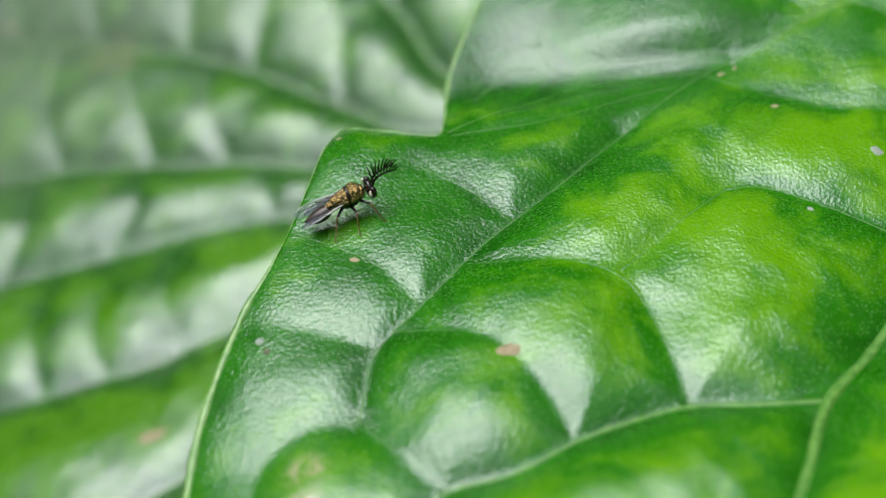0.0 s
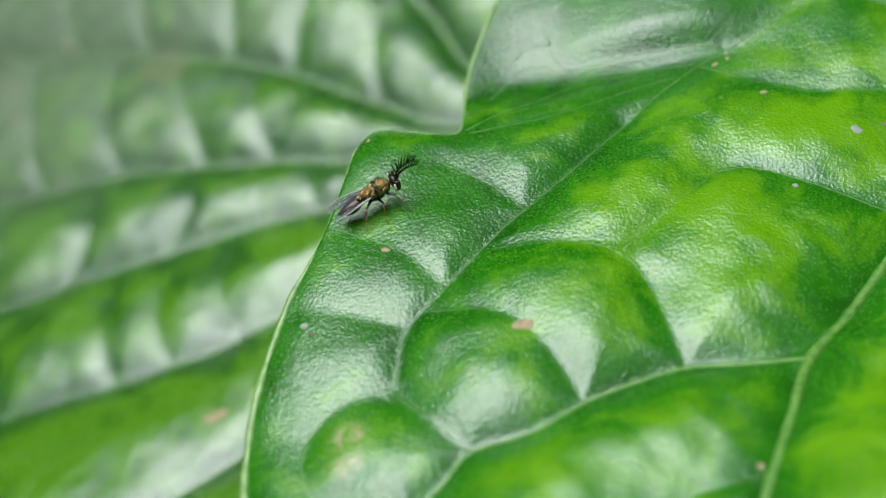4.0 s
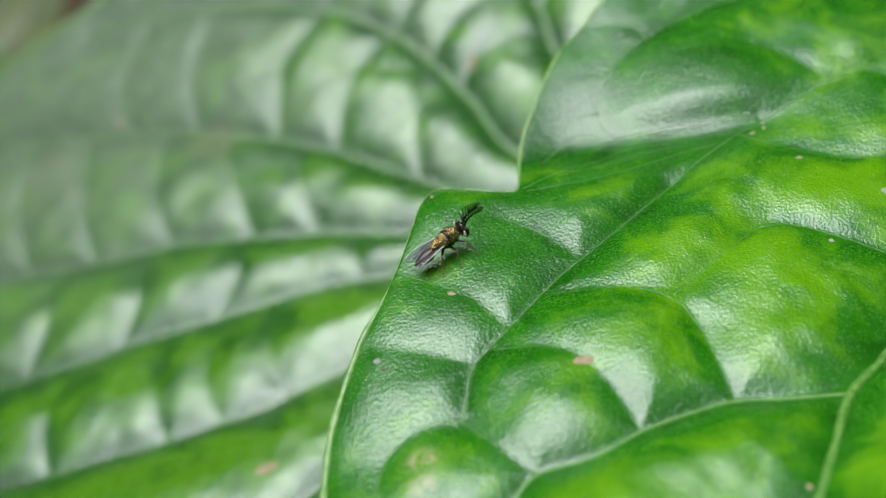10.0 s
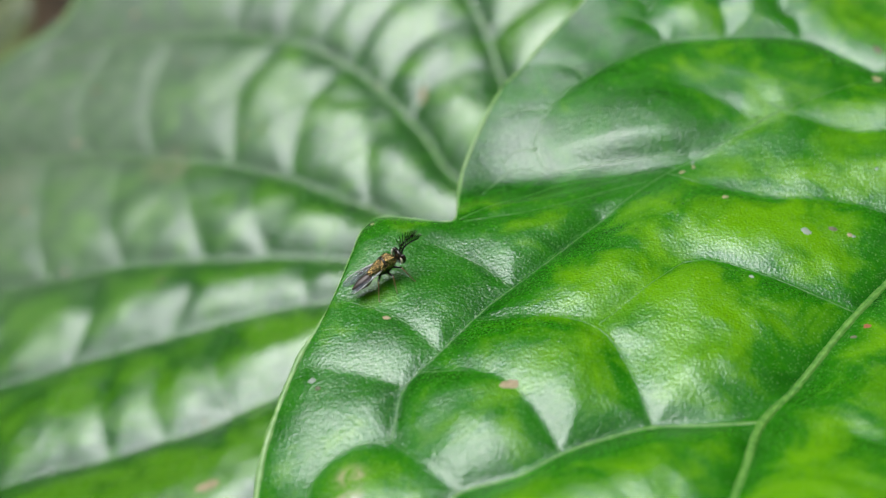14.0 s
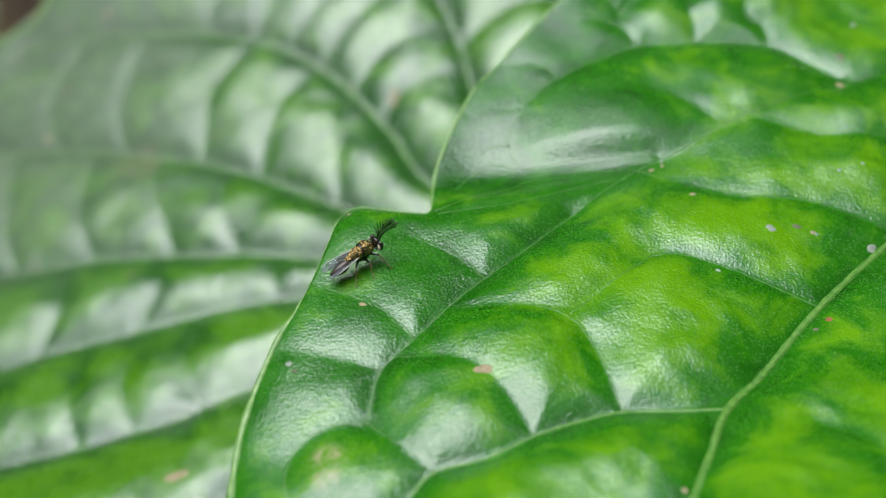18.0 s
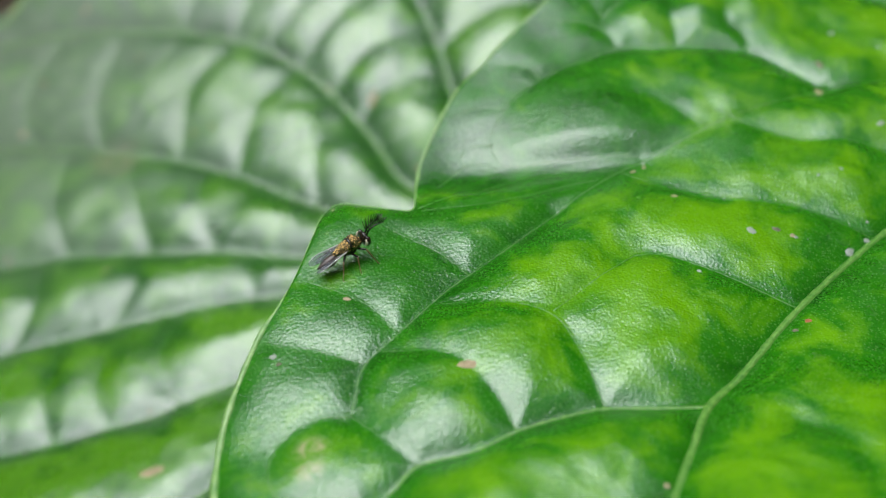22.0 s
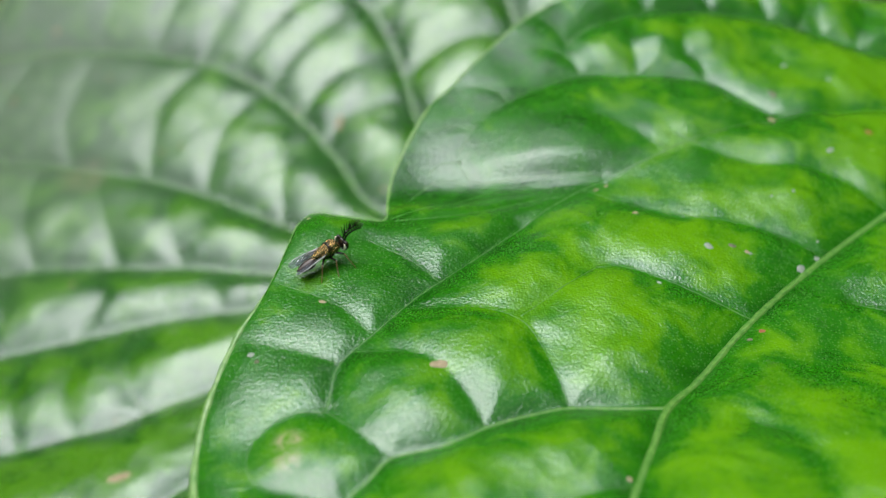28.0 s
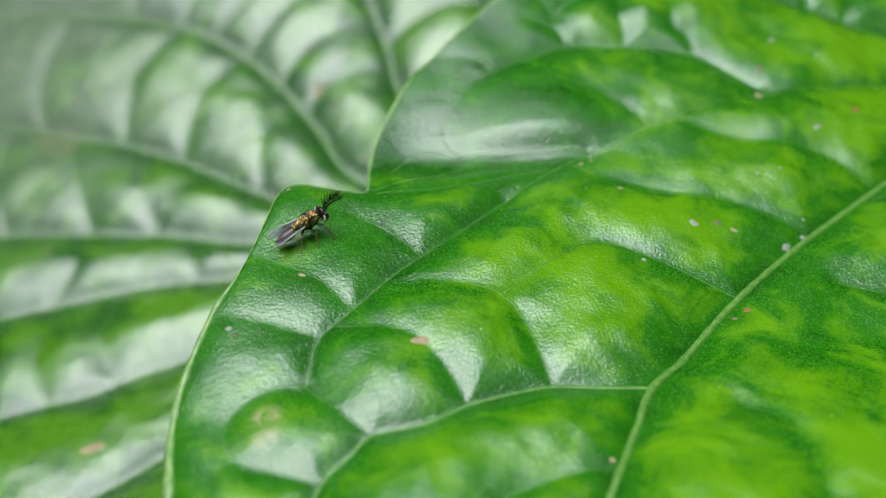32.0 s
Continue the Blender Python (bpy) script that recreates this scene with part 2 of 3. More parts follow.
def length(points):
    p = np.array(points, float)
    return float(np.hypot(*np.diff(p[:, :2], axis=0).T).sum())


def distance(x, y, lines, blend=0.0):
    """The distance of each place from the nearest of the lines, in plan; blend rounds the ridges half way between two lines."""
    best, total = np.full(x.shape, 1e6), np.zeros(x.shape)
    for line in lines:
        c = curve(line, max(4, int(length(line) / 0.9)))
        near = np.full(x.shape, 1e12)
        for (ax, ay), (bx, by) in zip(c[:-1], c[1:]):
            dx, dy = bx - ax, by - ay
            t = np.clip(((x - ax) * dx + (y - ay) * dy) / (dx * dx + dy * dy + 1e-9), 0, 1)
            near = np.minimum(near, (x - ax - t * dx) ** 2 + (y - ay - t * dy) ** 2)
        near = np.sqrt(near)
        best = np.minimum(best, near)
        if blend:
            total = total + np.exp(-np.minimum(near / blend, 60))
    return np.clip(-blend * np.log(total + 1e-30), 0, 1e6) if blend else best


def waves(x, y, size, seed):
    """Gentle irregular unevenness, about -1 to 1."""
    r = np.random.RandomState(seed)
    out = np.zeros_like(x)
    for _ in range(9):
        a, k, p = r.uniform(0, 2 * math.pi), r.uniform(0.6, 1.8) / size, r.uniform(0, 7)
        out = out + np.sin(2 * math.pi * k * (x * math.cos(a) + y * math.sin(a)) + p + 1.5 * np.sin(k * 3 * (x * math.sin(a) - y * math.cos(a))))
    return out / 4.0


def tube(points, radii, sides=7):
    """Vertices and faces of a tube along points (n x 3)."""
    p = np.asarray(points, float)
    tang = np.gradient(p, axis=0)
    tang /= np.linalg.norm(tang, axis=1)[:, None] + 1e-12
    up = np.tile([0.0, 0.0, 1.0], (len(p), 1))
    up[np.abs(tang[:, 2]) > 0.95] = [0.0, 1.0, 0.0]
    side = np.cross(tang, up)
    side /= np.linalg.norm(side, axis=1)[:, None] + 1e-12
    up = np.cross(side, tang)
    verts, faces = [], []
    for i in range(len(p)):
        for k in range(sides):
            a = 2 * math.pi * k / sides
            verts.append(p[i] + radii[i] * (math.cos(a) * side[i] + math.sin(a) * up[i]))
    for i in range(len(p) - 1):
        for k in range(sides):
            a, b = i * sides + k, i * sides + (k + 1) % sides
            faces.append((a, b, b + sides, a + sides))
    faces.append(tuple(range(sides))[::-1])
    faces.append(tuple((len(p) - 1) * sides + k for k in range(sides)))
    return verts, faces


# ---- leaves ----
class Leaf:
    """A quilted leaf: its lie, its vein plan, its blade with thickness, and its veins. Plan in millimetres."""

    def __init__(self, lie, majors, minors, margin, swell, small_swell, sink, seed, reach=2.6, calm=(), lobe=None):
        self.reach = reach
        self.margin = margin
        self.calm, self.lobe = calm, lobe
        self.lie, self.majors, self.minors, self.seed = lie, majors, minors, seed
        self.swell, self.small_swell, self.sink = swell, small_swell, sink

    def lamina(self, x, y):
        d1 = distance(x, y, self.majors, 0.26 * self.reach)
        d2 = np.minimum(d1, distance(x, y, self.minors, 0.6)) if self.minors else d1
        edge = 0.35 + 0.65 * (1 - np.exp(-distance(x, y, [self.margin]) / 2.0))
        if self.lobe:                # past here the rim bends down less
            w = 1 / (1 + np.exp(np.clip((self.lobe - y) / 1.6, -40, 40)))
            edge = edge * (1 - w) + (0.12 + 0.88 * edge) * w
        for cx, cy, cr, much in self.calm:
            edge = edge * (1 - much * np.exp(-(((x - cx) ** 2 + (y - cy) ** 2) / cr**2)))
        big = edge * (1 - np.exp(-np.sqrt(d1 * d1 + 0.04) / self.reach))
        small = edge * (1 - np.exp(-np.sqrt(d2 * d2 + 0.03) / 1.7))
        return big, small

    def height(self, x, y):
        x, y = np.asarray(x, float), np.asarray(y, float)
        big, small = self.lamina(x, y)
        rough = waves(x, y, 3.4, self.seed) * 0.06 * small + waves(x, y, 9.0, self.seed + 5) * 0.22 * big
        return self.lie(x, y) + self.swell * big + self.small_swell * small - self.sink + rough

    def blade(self, left, mid, right, rows, cols_left, cols_right, thick, mat, parent):
        ml, mm, mr = curve(left, rows), curve(mid, rows), curve(right, rows)
        f1 = np.linspace(0, 1, cols_left + 1)
        f2 = np.linspace(0, 1, cols_right + 1)[1:]
        grid = np.concatenate([ml[:, None] + (mm - ml)[:, None] * f1[None, :, None], mm[:, None] + (mr - mm)[:, None] * f2[None, :, None]], 1)
        x, y = grid[..., 0], grid[..., 1]
        big, small = self.lamina(x, y)
        z = self.height(x, y)
        h, w = x.shape
        top = np.stack([x, y, z + Z0], -1).reshape(-1, 3) * MM
        low = top - np.array([0, 0, thick * MM])
        idx = np.arange(h * w).reshape(h, w)
        q = np.stack([idx[:-1, :-1], idx[:-1, 1:], idx[1:, 1:], idx[1:, :-1]], -1).reshape(-1, 4)
        edge = np.concatenate([idx[0, :], idx[1:, -1], idx[-1, -2::-1], idx[-2:0:-1, 0]])
        nxt = np.roll(edge, -1)
        off = h * w
        faces = np.vstack([q, q[:, ::-1] + off, np.stack([nxt, edge, edge + off, nxt + off], -1)])
        me = bpy.data.meshes.new("blade")
        me.from_pydata(np.vstack([top, low]).tolist(), [], faces.tolist())
        me.polygons.foreach_set("use_smooth", [True] * len(me.polygons))
        me.materials.append(mat)
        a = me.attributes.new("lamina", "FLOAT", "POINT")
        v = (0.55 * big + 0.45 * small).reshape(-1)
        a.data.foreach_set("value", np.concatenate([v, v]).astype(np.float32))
        ob = new("blade", me)
        adopt(ob, parent)
        return ob

    def vein(self, name, line, r0, r1, mat, parent, lift=0.1, label=""):
        n = max(6, int(length(line) / 0.45))
        c = curve(line, n)
        z = self.height(c[:, 0], c[:, 1])
        rad = np.linspace(r0, r1, n) * (1 + 0.10 * np.sin(np.arange(n) * 1.3) * np.sin(np.arange(n) * 0.37))
        p = np.stack([c[:, 0], c[:, 1], z + Z0 + lift * rad], 1) * MM
        v, f = tube(p, rad * MM, 8)
        return mesh_part(name, v, f, mat, parent, label)

    def rim(self, line, r, mat, parent, swell=((0.0, 1.0), (1.0, 1.0))):
        n = int(length(line) / 0.25)
        c = curve(line, n)
        z = self.height(c[:, 0], c[:, 1])
        g = np.linspace(0, 1, n)
        rad = r * np.interp(g, [p[0] for p in swell], [p[1] for p in swell]) * (1 + 0.22 * np.sin(np.arange(n) * 0.17) * np.sin(np.arange(n) * 0.051) + 0.12 * np.sin(np.arange(n) * 0.61))
        v, f = tube(np.stack([c[:, 0], c[:, 1], z + Z0 - 0.10], 1) * MM, rad * MM, 8)
        return mesh_part("rim", v, f, mat, parent, "pale green leaf rim")

    def patch(self, name, x, y, r, stretch, turn, mat, parent, seed, lift=0.05, label=""):
        rnd = random.Random(seed)
        c, s = math.cos(turn), math.sin(turn)
        wob = [rnd.uniform(0.84, 1.16) for _ in range(14)]
        pts = [(0.0, 0.0)]
        for ring in (0.55, 1.0):
            for k in range(14):
                a = 2 * math.pi * k / 14
                u, v = ring * r * wob[k] * math.cos(a) * stretch, ring * r * wob[k] * math.sin(a)
                pts.append((u * c - v * s, u * s + v * c))
        px, py = np.array([p[0] + x for p in pts]), np.array([p[1] + y for p in pts])
        pz = self.height(px, py) + lift
        pz[15:] -= lift + 0.03
        faces = [(0, 1 + k, 1 + (k + 1) % 14) for k in range(14)]
        faces += [(1 + k, 15 + k, 15 + (k + 1) % 14, 1 + (k + 1) % 14) for k in range(14)]
        return mesh_part(name, np.stack([px, py, pz + Z0], 1) * MM, faces, mat, parent, label)


def front_lie(x, y):
    z = 0.73 - 0.0529 * (x + 6.88) - 0.0152 * (y - 8.97)
    droop = np.clip((-(x + 9.4) * 0.95 - (y - 2) * 0.2) / 18, 0, 2)
    rise = np.clip((1 - y + 0.25 * (x + 2)) / 9, 0, 2.5) / (1 + np.exp(np.clip(-(x + 5) / 2, -40, 40)))
    flare = np.clip((y - 34 - 0.05 * (x - 8)) / 20, 0, 2)
    z = z - 3.2 * droop**2 + 1.5 * rise + 2.4 * flare**1.3
    dx, dy, th = x + 16.8, y - 21.6, radians(12)
    along, across = dx * math.cos(th) + dy * math.sin(th), dy * math.cos(th) - dx * math.sin(th)
    z = z - 1.9 * np.exp(-((across / np.where(across > 0, 4.2, 3.2)) ** 2)) / (1 + np.exp((along - 8) / 3.0))
    z = z + 0.22 * (x + 6) * np.exp(-(((x + 6) / 20) ** 2)) / (1 + np.exp(np.clip((25.5 - y) / 2.6, -40, 40)))
    z = z + 0.28 * np.clip(y - 20, 0, 22) / (1 + np.exp(np.clip((x + 11.5 - 0.45 * (y - 26)) / 4.5, -40, 40)))
    z = z + 1.5 * np.exp(-(((x + 5) / 5.5) ** 2) - ((y - 25.4) / np.where(y > 25.4, 7.0, 2.2)) ** 2)
    return z + 0.13 * np.log1p(np.exp(np.clip(-x - 15.5, -30, 30))) / (1 + np.exp(np.clip((5.0 - y) / 4.0, -40, 40)))


FRONT_LEFT = [(-17.2, -45.1), (-22.3, -31.6), (-25.3, -19.1), (-26.4, -11.5), (-27.1, -5.5), (-27.2, -2.7), (-26.9, 0.5), (-25.8, 5.1), (-24.7, 7.7), (-23.8, 10.6),
              (-23.0, 13.8), (-22.6, 15.8), (-22.0, 17.4), (-21.2, 18.0), (-19.9, 17.6), (-18.3, 17.1), (-17.2, 17.0), (-16.8, 17.2), (-16.6, 18.2), (-16.6, 19.5), (-16.4, 23.1), (-15.4, 26.3), (-13.5, 30.8), (-12.1, 32.7), (-9.4, 36.4), (-6.6, 39.7), (-3.6, 42.7), (-0.6, 44.9), (3.7, 47.6), (9.2, 50.5), (14.3, 52.4), (19.4, 53.5), (23.1, 53.1), (26.2, 52.1), (31.5, 52.0), (39.9, 50.0), (45.0, 47.0)]
FRONT_MID = [(-16.9, -45.4), (-12.9, -32.8), (-8.6, -20.8), (-4.6, -11.1), (-3.0, -7.2), (-1.6, -3.8), (-0.1, -0.2), (2.3, 2.7), (7.0, 8.9), (13.0, 15.5), (20.1, 22.3), (27.7, 29.4), (36.0, 38.0), (45.2, 46.8)]
FRONT_RIGHT = [(-16.7, -45.6), (-0.6, -42.4), (11.9, -34.3), (22.1, -22.2), (31.5, -6.4), (41.0, 12.0), (46.0, 26.0), (47.5, 38.0), (45.4, 46.6)]
COLLECT = [(-20.0, -0.9), (-19.8, 1.0), (-19.4, 2.9), (-17.4, 5.5), (-14.6, 9.2), (-11.9, 12.1), (-7.5, 17.1), (-3.2, 21.5), (-0.7, 23.2), (4.8, 26.8), (9.5, 29.4), (13.5, 31.6), (23.8, 35.1), (34.0, 36.6)]
LAT_A = [(-0.1, -0.2), (-3.2, -0.4), (-6.0, -0.5), (-8.4, -1.3), (-10.9, -2.4), (-13.4, -3.9), (-16.3, -4.7), (-17.5, -6.2), (-18.9, -7.9), (-19.6, -10.8), (-19.4, -14.7)]
LAT_B = [(7.0, 8.9), (4.7, 9.9), (1.5, 11.5), (-1.1, 12.5), (-2.9, 12.3), (-5.6, 9.6), (-8.4, 6.6)]
LAT_LOW = [(-6.6, -15.3), (-11.0, -16.3), (-15.0, -18.2), (-18.1, -22.1)]
LAT_R1 = [(4.4, -2.1), (5.6, -2.9), (6.8, -4.6), (7.2, -6.6), (7.2, -9.0), (6.6, -13.0)]
LAT_R2 = [(14.0, 11.0), (19.0, 9.0), (24.5, 4.0), (28.4, -2.8)]
LAT_R3 = [(18.9, 21.2), (27.9, 20.9), (36.0, 15.0)]
LAT_R0 = [(-5.7, -13.6), (-0.9, -18.9), (3.6, -25.0), (5.4, -31.5)]
BIG_CELL = [(13.1, 32.5), (11.5, 33.8), (9.5, 35.5), (7.7, 36.1), (4.9, 36.2), (1.6, 35.9), (-1.7, 35.4), (-4.5, 33.7), (-7.6, 31.4), (-9.6, 29.5), (-10.8, 27.5), (-11.4, 25.7), (-10.9, 24.1), (-10.1, 23.5), (-7.7, 23.4), (-5.2, 23.4), (-2.8, 23.5), (-1.1, 23.5)]
UP_ARC = [(-2.6, 38.7), (-1.3, 40.4), (1.3, 42.4), (4.9, 44.2), (8.6, 45.4), (12.2, 46.0), (15.9, 46.3), (19.0, 45.9), (22.0, 45.3), (24.3, 44.4), (28.5, 44.1), (32.5, 40.5), (35.5, 37.8)]
MINORS = [
    [(-16.3, -4.7), (-18.1, -3.0), (-20.0, -0.9)],
    [(-20.0, -0.9), (-21.9, -1.1), (-23.7, -2.4), (-24.3, -4.1), (-23.8, -6.1), (-21.7, -7.1), (-18.9, -7.9)],
    [(-17.5, 5.4), (-19.4, 7.5), (-21.3, 8.8), (-23.4, 9.8)],
    [(-19.6, 3.0), (-22.2, 4.0), (-25.2, 4.8)],
    [(-13.3, 10.7), (-15.4, 12.8), (-18.0, 14.5)],
    [(-6.0, -0.4), (-6.5, 1.7), (-7.3, 4.4), (-8.4, 6.2), (-10.7, 7.4), (-13.2, 7.7), (-15.4, 7.9)],
    [(-11.0, -2.4), (-11.6, -0.9), (-13.0, 1.4), (-14.3, 2.7), (-16.0, 3.4), (-18.4, 3.9)],
    [(18.4, 46.0), (20.0, 49.3), (19.7, 53.2)],
    [(23.4, 45.0), (25.3, 49.0), (25.2, 52.9)],
    [(-3.2, -7.3), (-7.5, -8.7), (-11.0, -11.2), (-13.0, -15.1)],
    [(-2.7, 21.8), (2.5, 19.0), (8.3, 18.4), (13.6, 16.2)],
    [(4.6, 28.0), (9.5, 25.5), (15.5, 25.2), (19.8, 22.3)],
    [(-1.6, 35.5), (-2.2, 37.0), (-3.8, 38.0), (-6.1, 37.8)],
    [(-7.6, 31.5), (-8.4, 32.8), (-9.9, 33.2), (-11.7, 33.0)],
    [(-10.3, 28.4), (-11.3, 28.8), (-12.6, 28.6), (-13.7, 28.1)],
    [(-11.2, 25.4), (-12.6, 25.4), (-13.5, 24.6)],
    [(-15.1, 21.4), (-13.5, 23.6), (-12.2, 24.0), (-10.9, 23.4)],
    [(2.9, 36.1), (3.1, 37.6), (2.8, 39.4), (4.1, 43.6)],
    [(8.4, 36.1), (8.4, 37.9), (7.1, 39.4), (8.5, 45.0)],
    [(3.9, 26.5), (2.7, 27.3), (0.7, 29.1), (-0.9, 29.8)],
    [(-2.3, 38.9), (-3.7, 40.8), (-4.8, 41.3)],
    [(4.9, 44.2), (4.3, 45.8), (4.8, 47.8)],
    [(10.7, 45.8), (9.9, 47.8), (10.6, 50.7)],
    [(15.9, 46.3), (15.2, 48.8), (15.7, 52.7)],
    [(20.5, 45.7), (20.2, 48.7), (21.5, 53.2)],
    [(-16.4, 17.2), (-13.6, 19.2), (-10.2, 21.9), (-7.0, 22.0), (-2.9, 22.1)],
    [(-16.2, 16.8), (-12.1, 17.7), (-7.1, 20.0), (-4.2, 21.0)],
]

front = new("leaf")
front.location = (-17 * MM, 5.5 * MM, (Z0 + 0.9) * MM)
front = tagged(front, "glossy deep green quilted leaf with pale raised midrib and wavy rim", "leaf", "leaves of the plant")
FRONT = Leaf(front_lie, [FRONT_MID, LAT_A, BIG_CELL, UP_ARC, LAT_LOW, COLLECT[:7]], MINORS + [COLLECT[6:], LAT_B, LAT_R0, LAT_R1, LAT_R2, LAT_R3], FRONT_LEFT, 1.15, 0.75, 0.75, 3, 3.4, [(-18.0, 12.6, 5.2, 0.72), (0.0, 30.0, 10.0, 0.5), (-24.0, -1.0, 6.0, 0.45), (-22.4, 6.3, 3.0, 0.4), (-22.0, 10.2, 2.6, 0.5), (-13.0, 24.0, 3.5, 0.7), (8.0, 47.0, 11.0, -0.3), (14.0, 39.5, 4.0, 0.55), (-7.5, 27.0, 6.0, 0.85), (-14.2, 25.6, 3.2, 0.8), (-11.4, 31.0, 3.2, 0.8), (-7.6, 36.2, 3.2, 0.8), (-3.4, 41.6, 3.0, 0.7), (14.0, 6.0, 9.0, 0.6)], 20.5)
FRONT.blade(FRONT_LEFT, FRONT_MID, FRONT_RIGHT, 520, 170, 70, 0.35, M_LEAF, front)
FRONT.vein("midrib", FRONT_MID, 0.34, 0.25, M_VEIN, front, -0.5, "raised pale green midrib")
FRONT.vein("side_vein", LAT_A, 0.18, 0.11, M_VEIN, front, -0.65)
for line in (LAT_LOW, LAT_B[:5], COLLECT):
    FRONT.vein("side_vein", line, 0.10, 0.08, M_VEIN_THIN, front, -0.75)
for line in [LAT_B[4:], LAT_R0, LAT_R1, LAT_R2, LAT_R3, BIG_CELL, UP_ARC] + MINORS:
    FRONT.vein("net_vein", line, 0.11, 0.07, M_VEIN_THIN, front, -0.85)
FRONT.rim(FRONT_LEFT, 0.20, M_RIM, front, [(0.0, 1.5), (0.27, 1.4), (0.335, 1.15), (0.355, 0.6), (0.37, 0.4), (0.41, 0.5), (0.5, 0.7), (1.0, 0.6)])
FRONT.rim(FRONT_RIGHT, 0.2, M_RIM, front)


def petiole(parent, start, foot, r, mat):
    a, b = np.array(start, float), np.array(foot, float)
    pts = [a, a * 0.75 + b * 0.25 + np.array([0, 0, 14.0]), a * 0.3 + b * 0.7, b]
    c = np.array([[*p] for p in pts])
    t = np.linspace(0, 1, 30)[:, None]
    p = (1 - t) ** 3 * c[0] + 3 * (1 - t) ** 2 * t * c[1] + 3 * (1 - t) * t**2 * c[2] + t**3 * c[3]
    v, f = tube(p * MM, np.linspace(r, r * 1.4, 30) * MM, 10)
    mesh_part("petiole", v, f, mat, parent)


petiole(front, (45.3, 46.8, Z0 + 0.2), (75, 70, -2), 1.1, M_STEM)

for name, x, y, r, st, tu, mat, label in (
    ("blemish", -13.6, 1.89, 0.40, 1.6, 0.2, M_TAN, "dry tan blemish"),
    ("blemish", -20.65, 8.02, 0.2, 1.5, -0.4, M_TAN, ""),
    ("blemish", 13.6, 34.5, 0.5, 0.6, 0.3, M_DARKSPECK, "brown torn blemish"),
    ("blemish", 13.0, 31.5, 0.3, 1.4, 0.0, M_TAN, ""),
    ("speck", -24.70, 3.60, 0.26, 1.0, 0, M_PALE, "pale grey speck"),
    ("speck", -24.32, 2.96, 0.20, 1.0, 0, M_DARKSPECK, ""),
    ("speck", 4.9, 14.8, 0.36, 1.0, 0, M_PALE, "round white scale"),
    ("speck", 7.7, 15.0, 0.22, 1.0, 0, M_TAN, ""),
    ("speck", 6.7, 15.4, 0.25, 1.4, 0, M_DARKSPECK, ""),
    ("speck", 0.5, 18.6, 0.18, 1.6, 0.2, M_TAN, ""),
    ("speck", -1.0, 22.9, 0.16, 1.0, 0, M_PALE, ""),
    ("speck", 7.2, 7.5, 0.26, 1.0, 0, M_RED, "rust red speck"),
    ("speck", 6.2, 6.6, 0.18, 1.3, 0, M_DARKSPECK, ""),
    ("speck", -21.94, 16.53, 0.15, 1.0, 0, M_TAN, ""),
    ("speck", -3.5, -6.9, 0.20, 1.0, 0, M_TAN, ""),
    ("speck", 11.5, 14.6, 0.32, 1.5, 0.8, M_PALE, ""),
    ("speck", 13.0, 15.9, 0.25, 1.2, 0.4, M_PALE, ""),
    ("speck", 16.4, 27.1, 0.2, 2.2, 0.5, M_PALE, ""),
    ("speck", 20.1, 29.9, 0.26, 1.6, -0.3, M_RED, ""),
    ("speck", 15.5, 38.9, 0.22, 1.8, 0.7, M_PALE, ""),
    ("speck", 1.0, 11.0, 0.2, 1.0, 0, M_PALE, ""),
    ("speck", 10.6, 21.0, 0.12, 1.2, 0.2, M_PALE, ""),
    ("speck", 12.3, 21.6, 0.14, 1.3, 0.9, M_PALE, ""),
    ("speck", 13.3, 17.4, 0.11, 1.0, 0.0, M_PALE, ""),
    ("speck", 7.9, 14.9, 0.12, 1.5, 0.4, M_PALE, ""),
    ("speck", -1.8, 21.9, 0.14, 2.0, 0.5, M_TAN, ""),
    ("speck", -1.0, 22.4, 0.12, 1.8, 0.9, M_TAN, ""),
    ("speck", 18.7, 37.0, 0.16, 1.2, 0.3, M_PALE, ""),
    ("speck", 17.0, 8.5, 0.28, 1.3, 0.3, M_PALE, ""),
):
    FRONT.patch(name, x, y, r, st, tu, mat, front, int(x * 10 + y * 7), 0.05, label)


def back_lie(x, y):
    a, b, k = -26.0 + 0.2 * x + 0.136 * y + 0.005 * (y - 45) ** 2 - 0.0012 * (x + 25) ** 2, -9.0, 3.5
    return -k * np.log(np.exp(-np.clip(a, -200, 60) / k) + math.exp(-b / k))


BACK_RIB = [(5.4, 43.1), (-6.7, 45.9), (-17.0, 51.1), (-21.0, 57.9), (-25.1, 63.9), (-28.6, 67.9), (-32.4, 71.0), (-36.1, 73.1), (-41.3, 75.2), (-48.0, 77.0), (-54.8, 78.3), (-63.2, 78.8)]
BACK_V2 = [(-9.1, 45.2), (-19.9, 46.3), (-25.4, 49.8), (-33.6, 55.4), (-40.3, 59.0), (-46.7, 61.5), (-53.3, 63.9), (-60.1, 65.5), (-67.3, 67.4), (-74.6, 68.3)]
BACK_V3 = [(-11.6, 43.6), (-19.7, 43.8), (-26.7, 44.1), (-33.7, 46.1), (-39.5, 47.3), (-45.5, 48.6), (-50.4, 49.4), (-57.9, 49.8), (-64.4, 50.5), (-71.1, 51.4), (-78.8, 52.4)]
BACK_V4 = [(-11.6, 42.5), (-20.8, 40.7), (-27.8, 39.7), (-33.3, 39.9), (-38.7, 39.6), (-44.7, 38.9), (-51.5, 38.4), (-59.1, 37.5), (-67.5, 37.4), (-77.7, 37.8)]
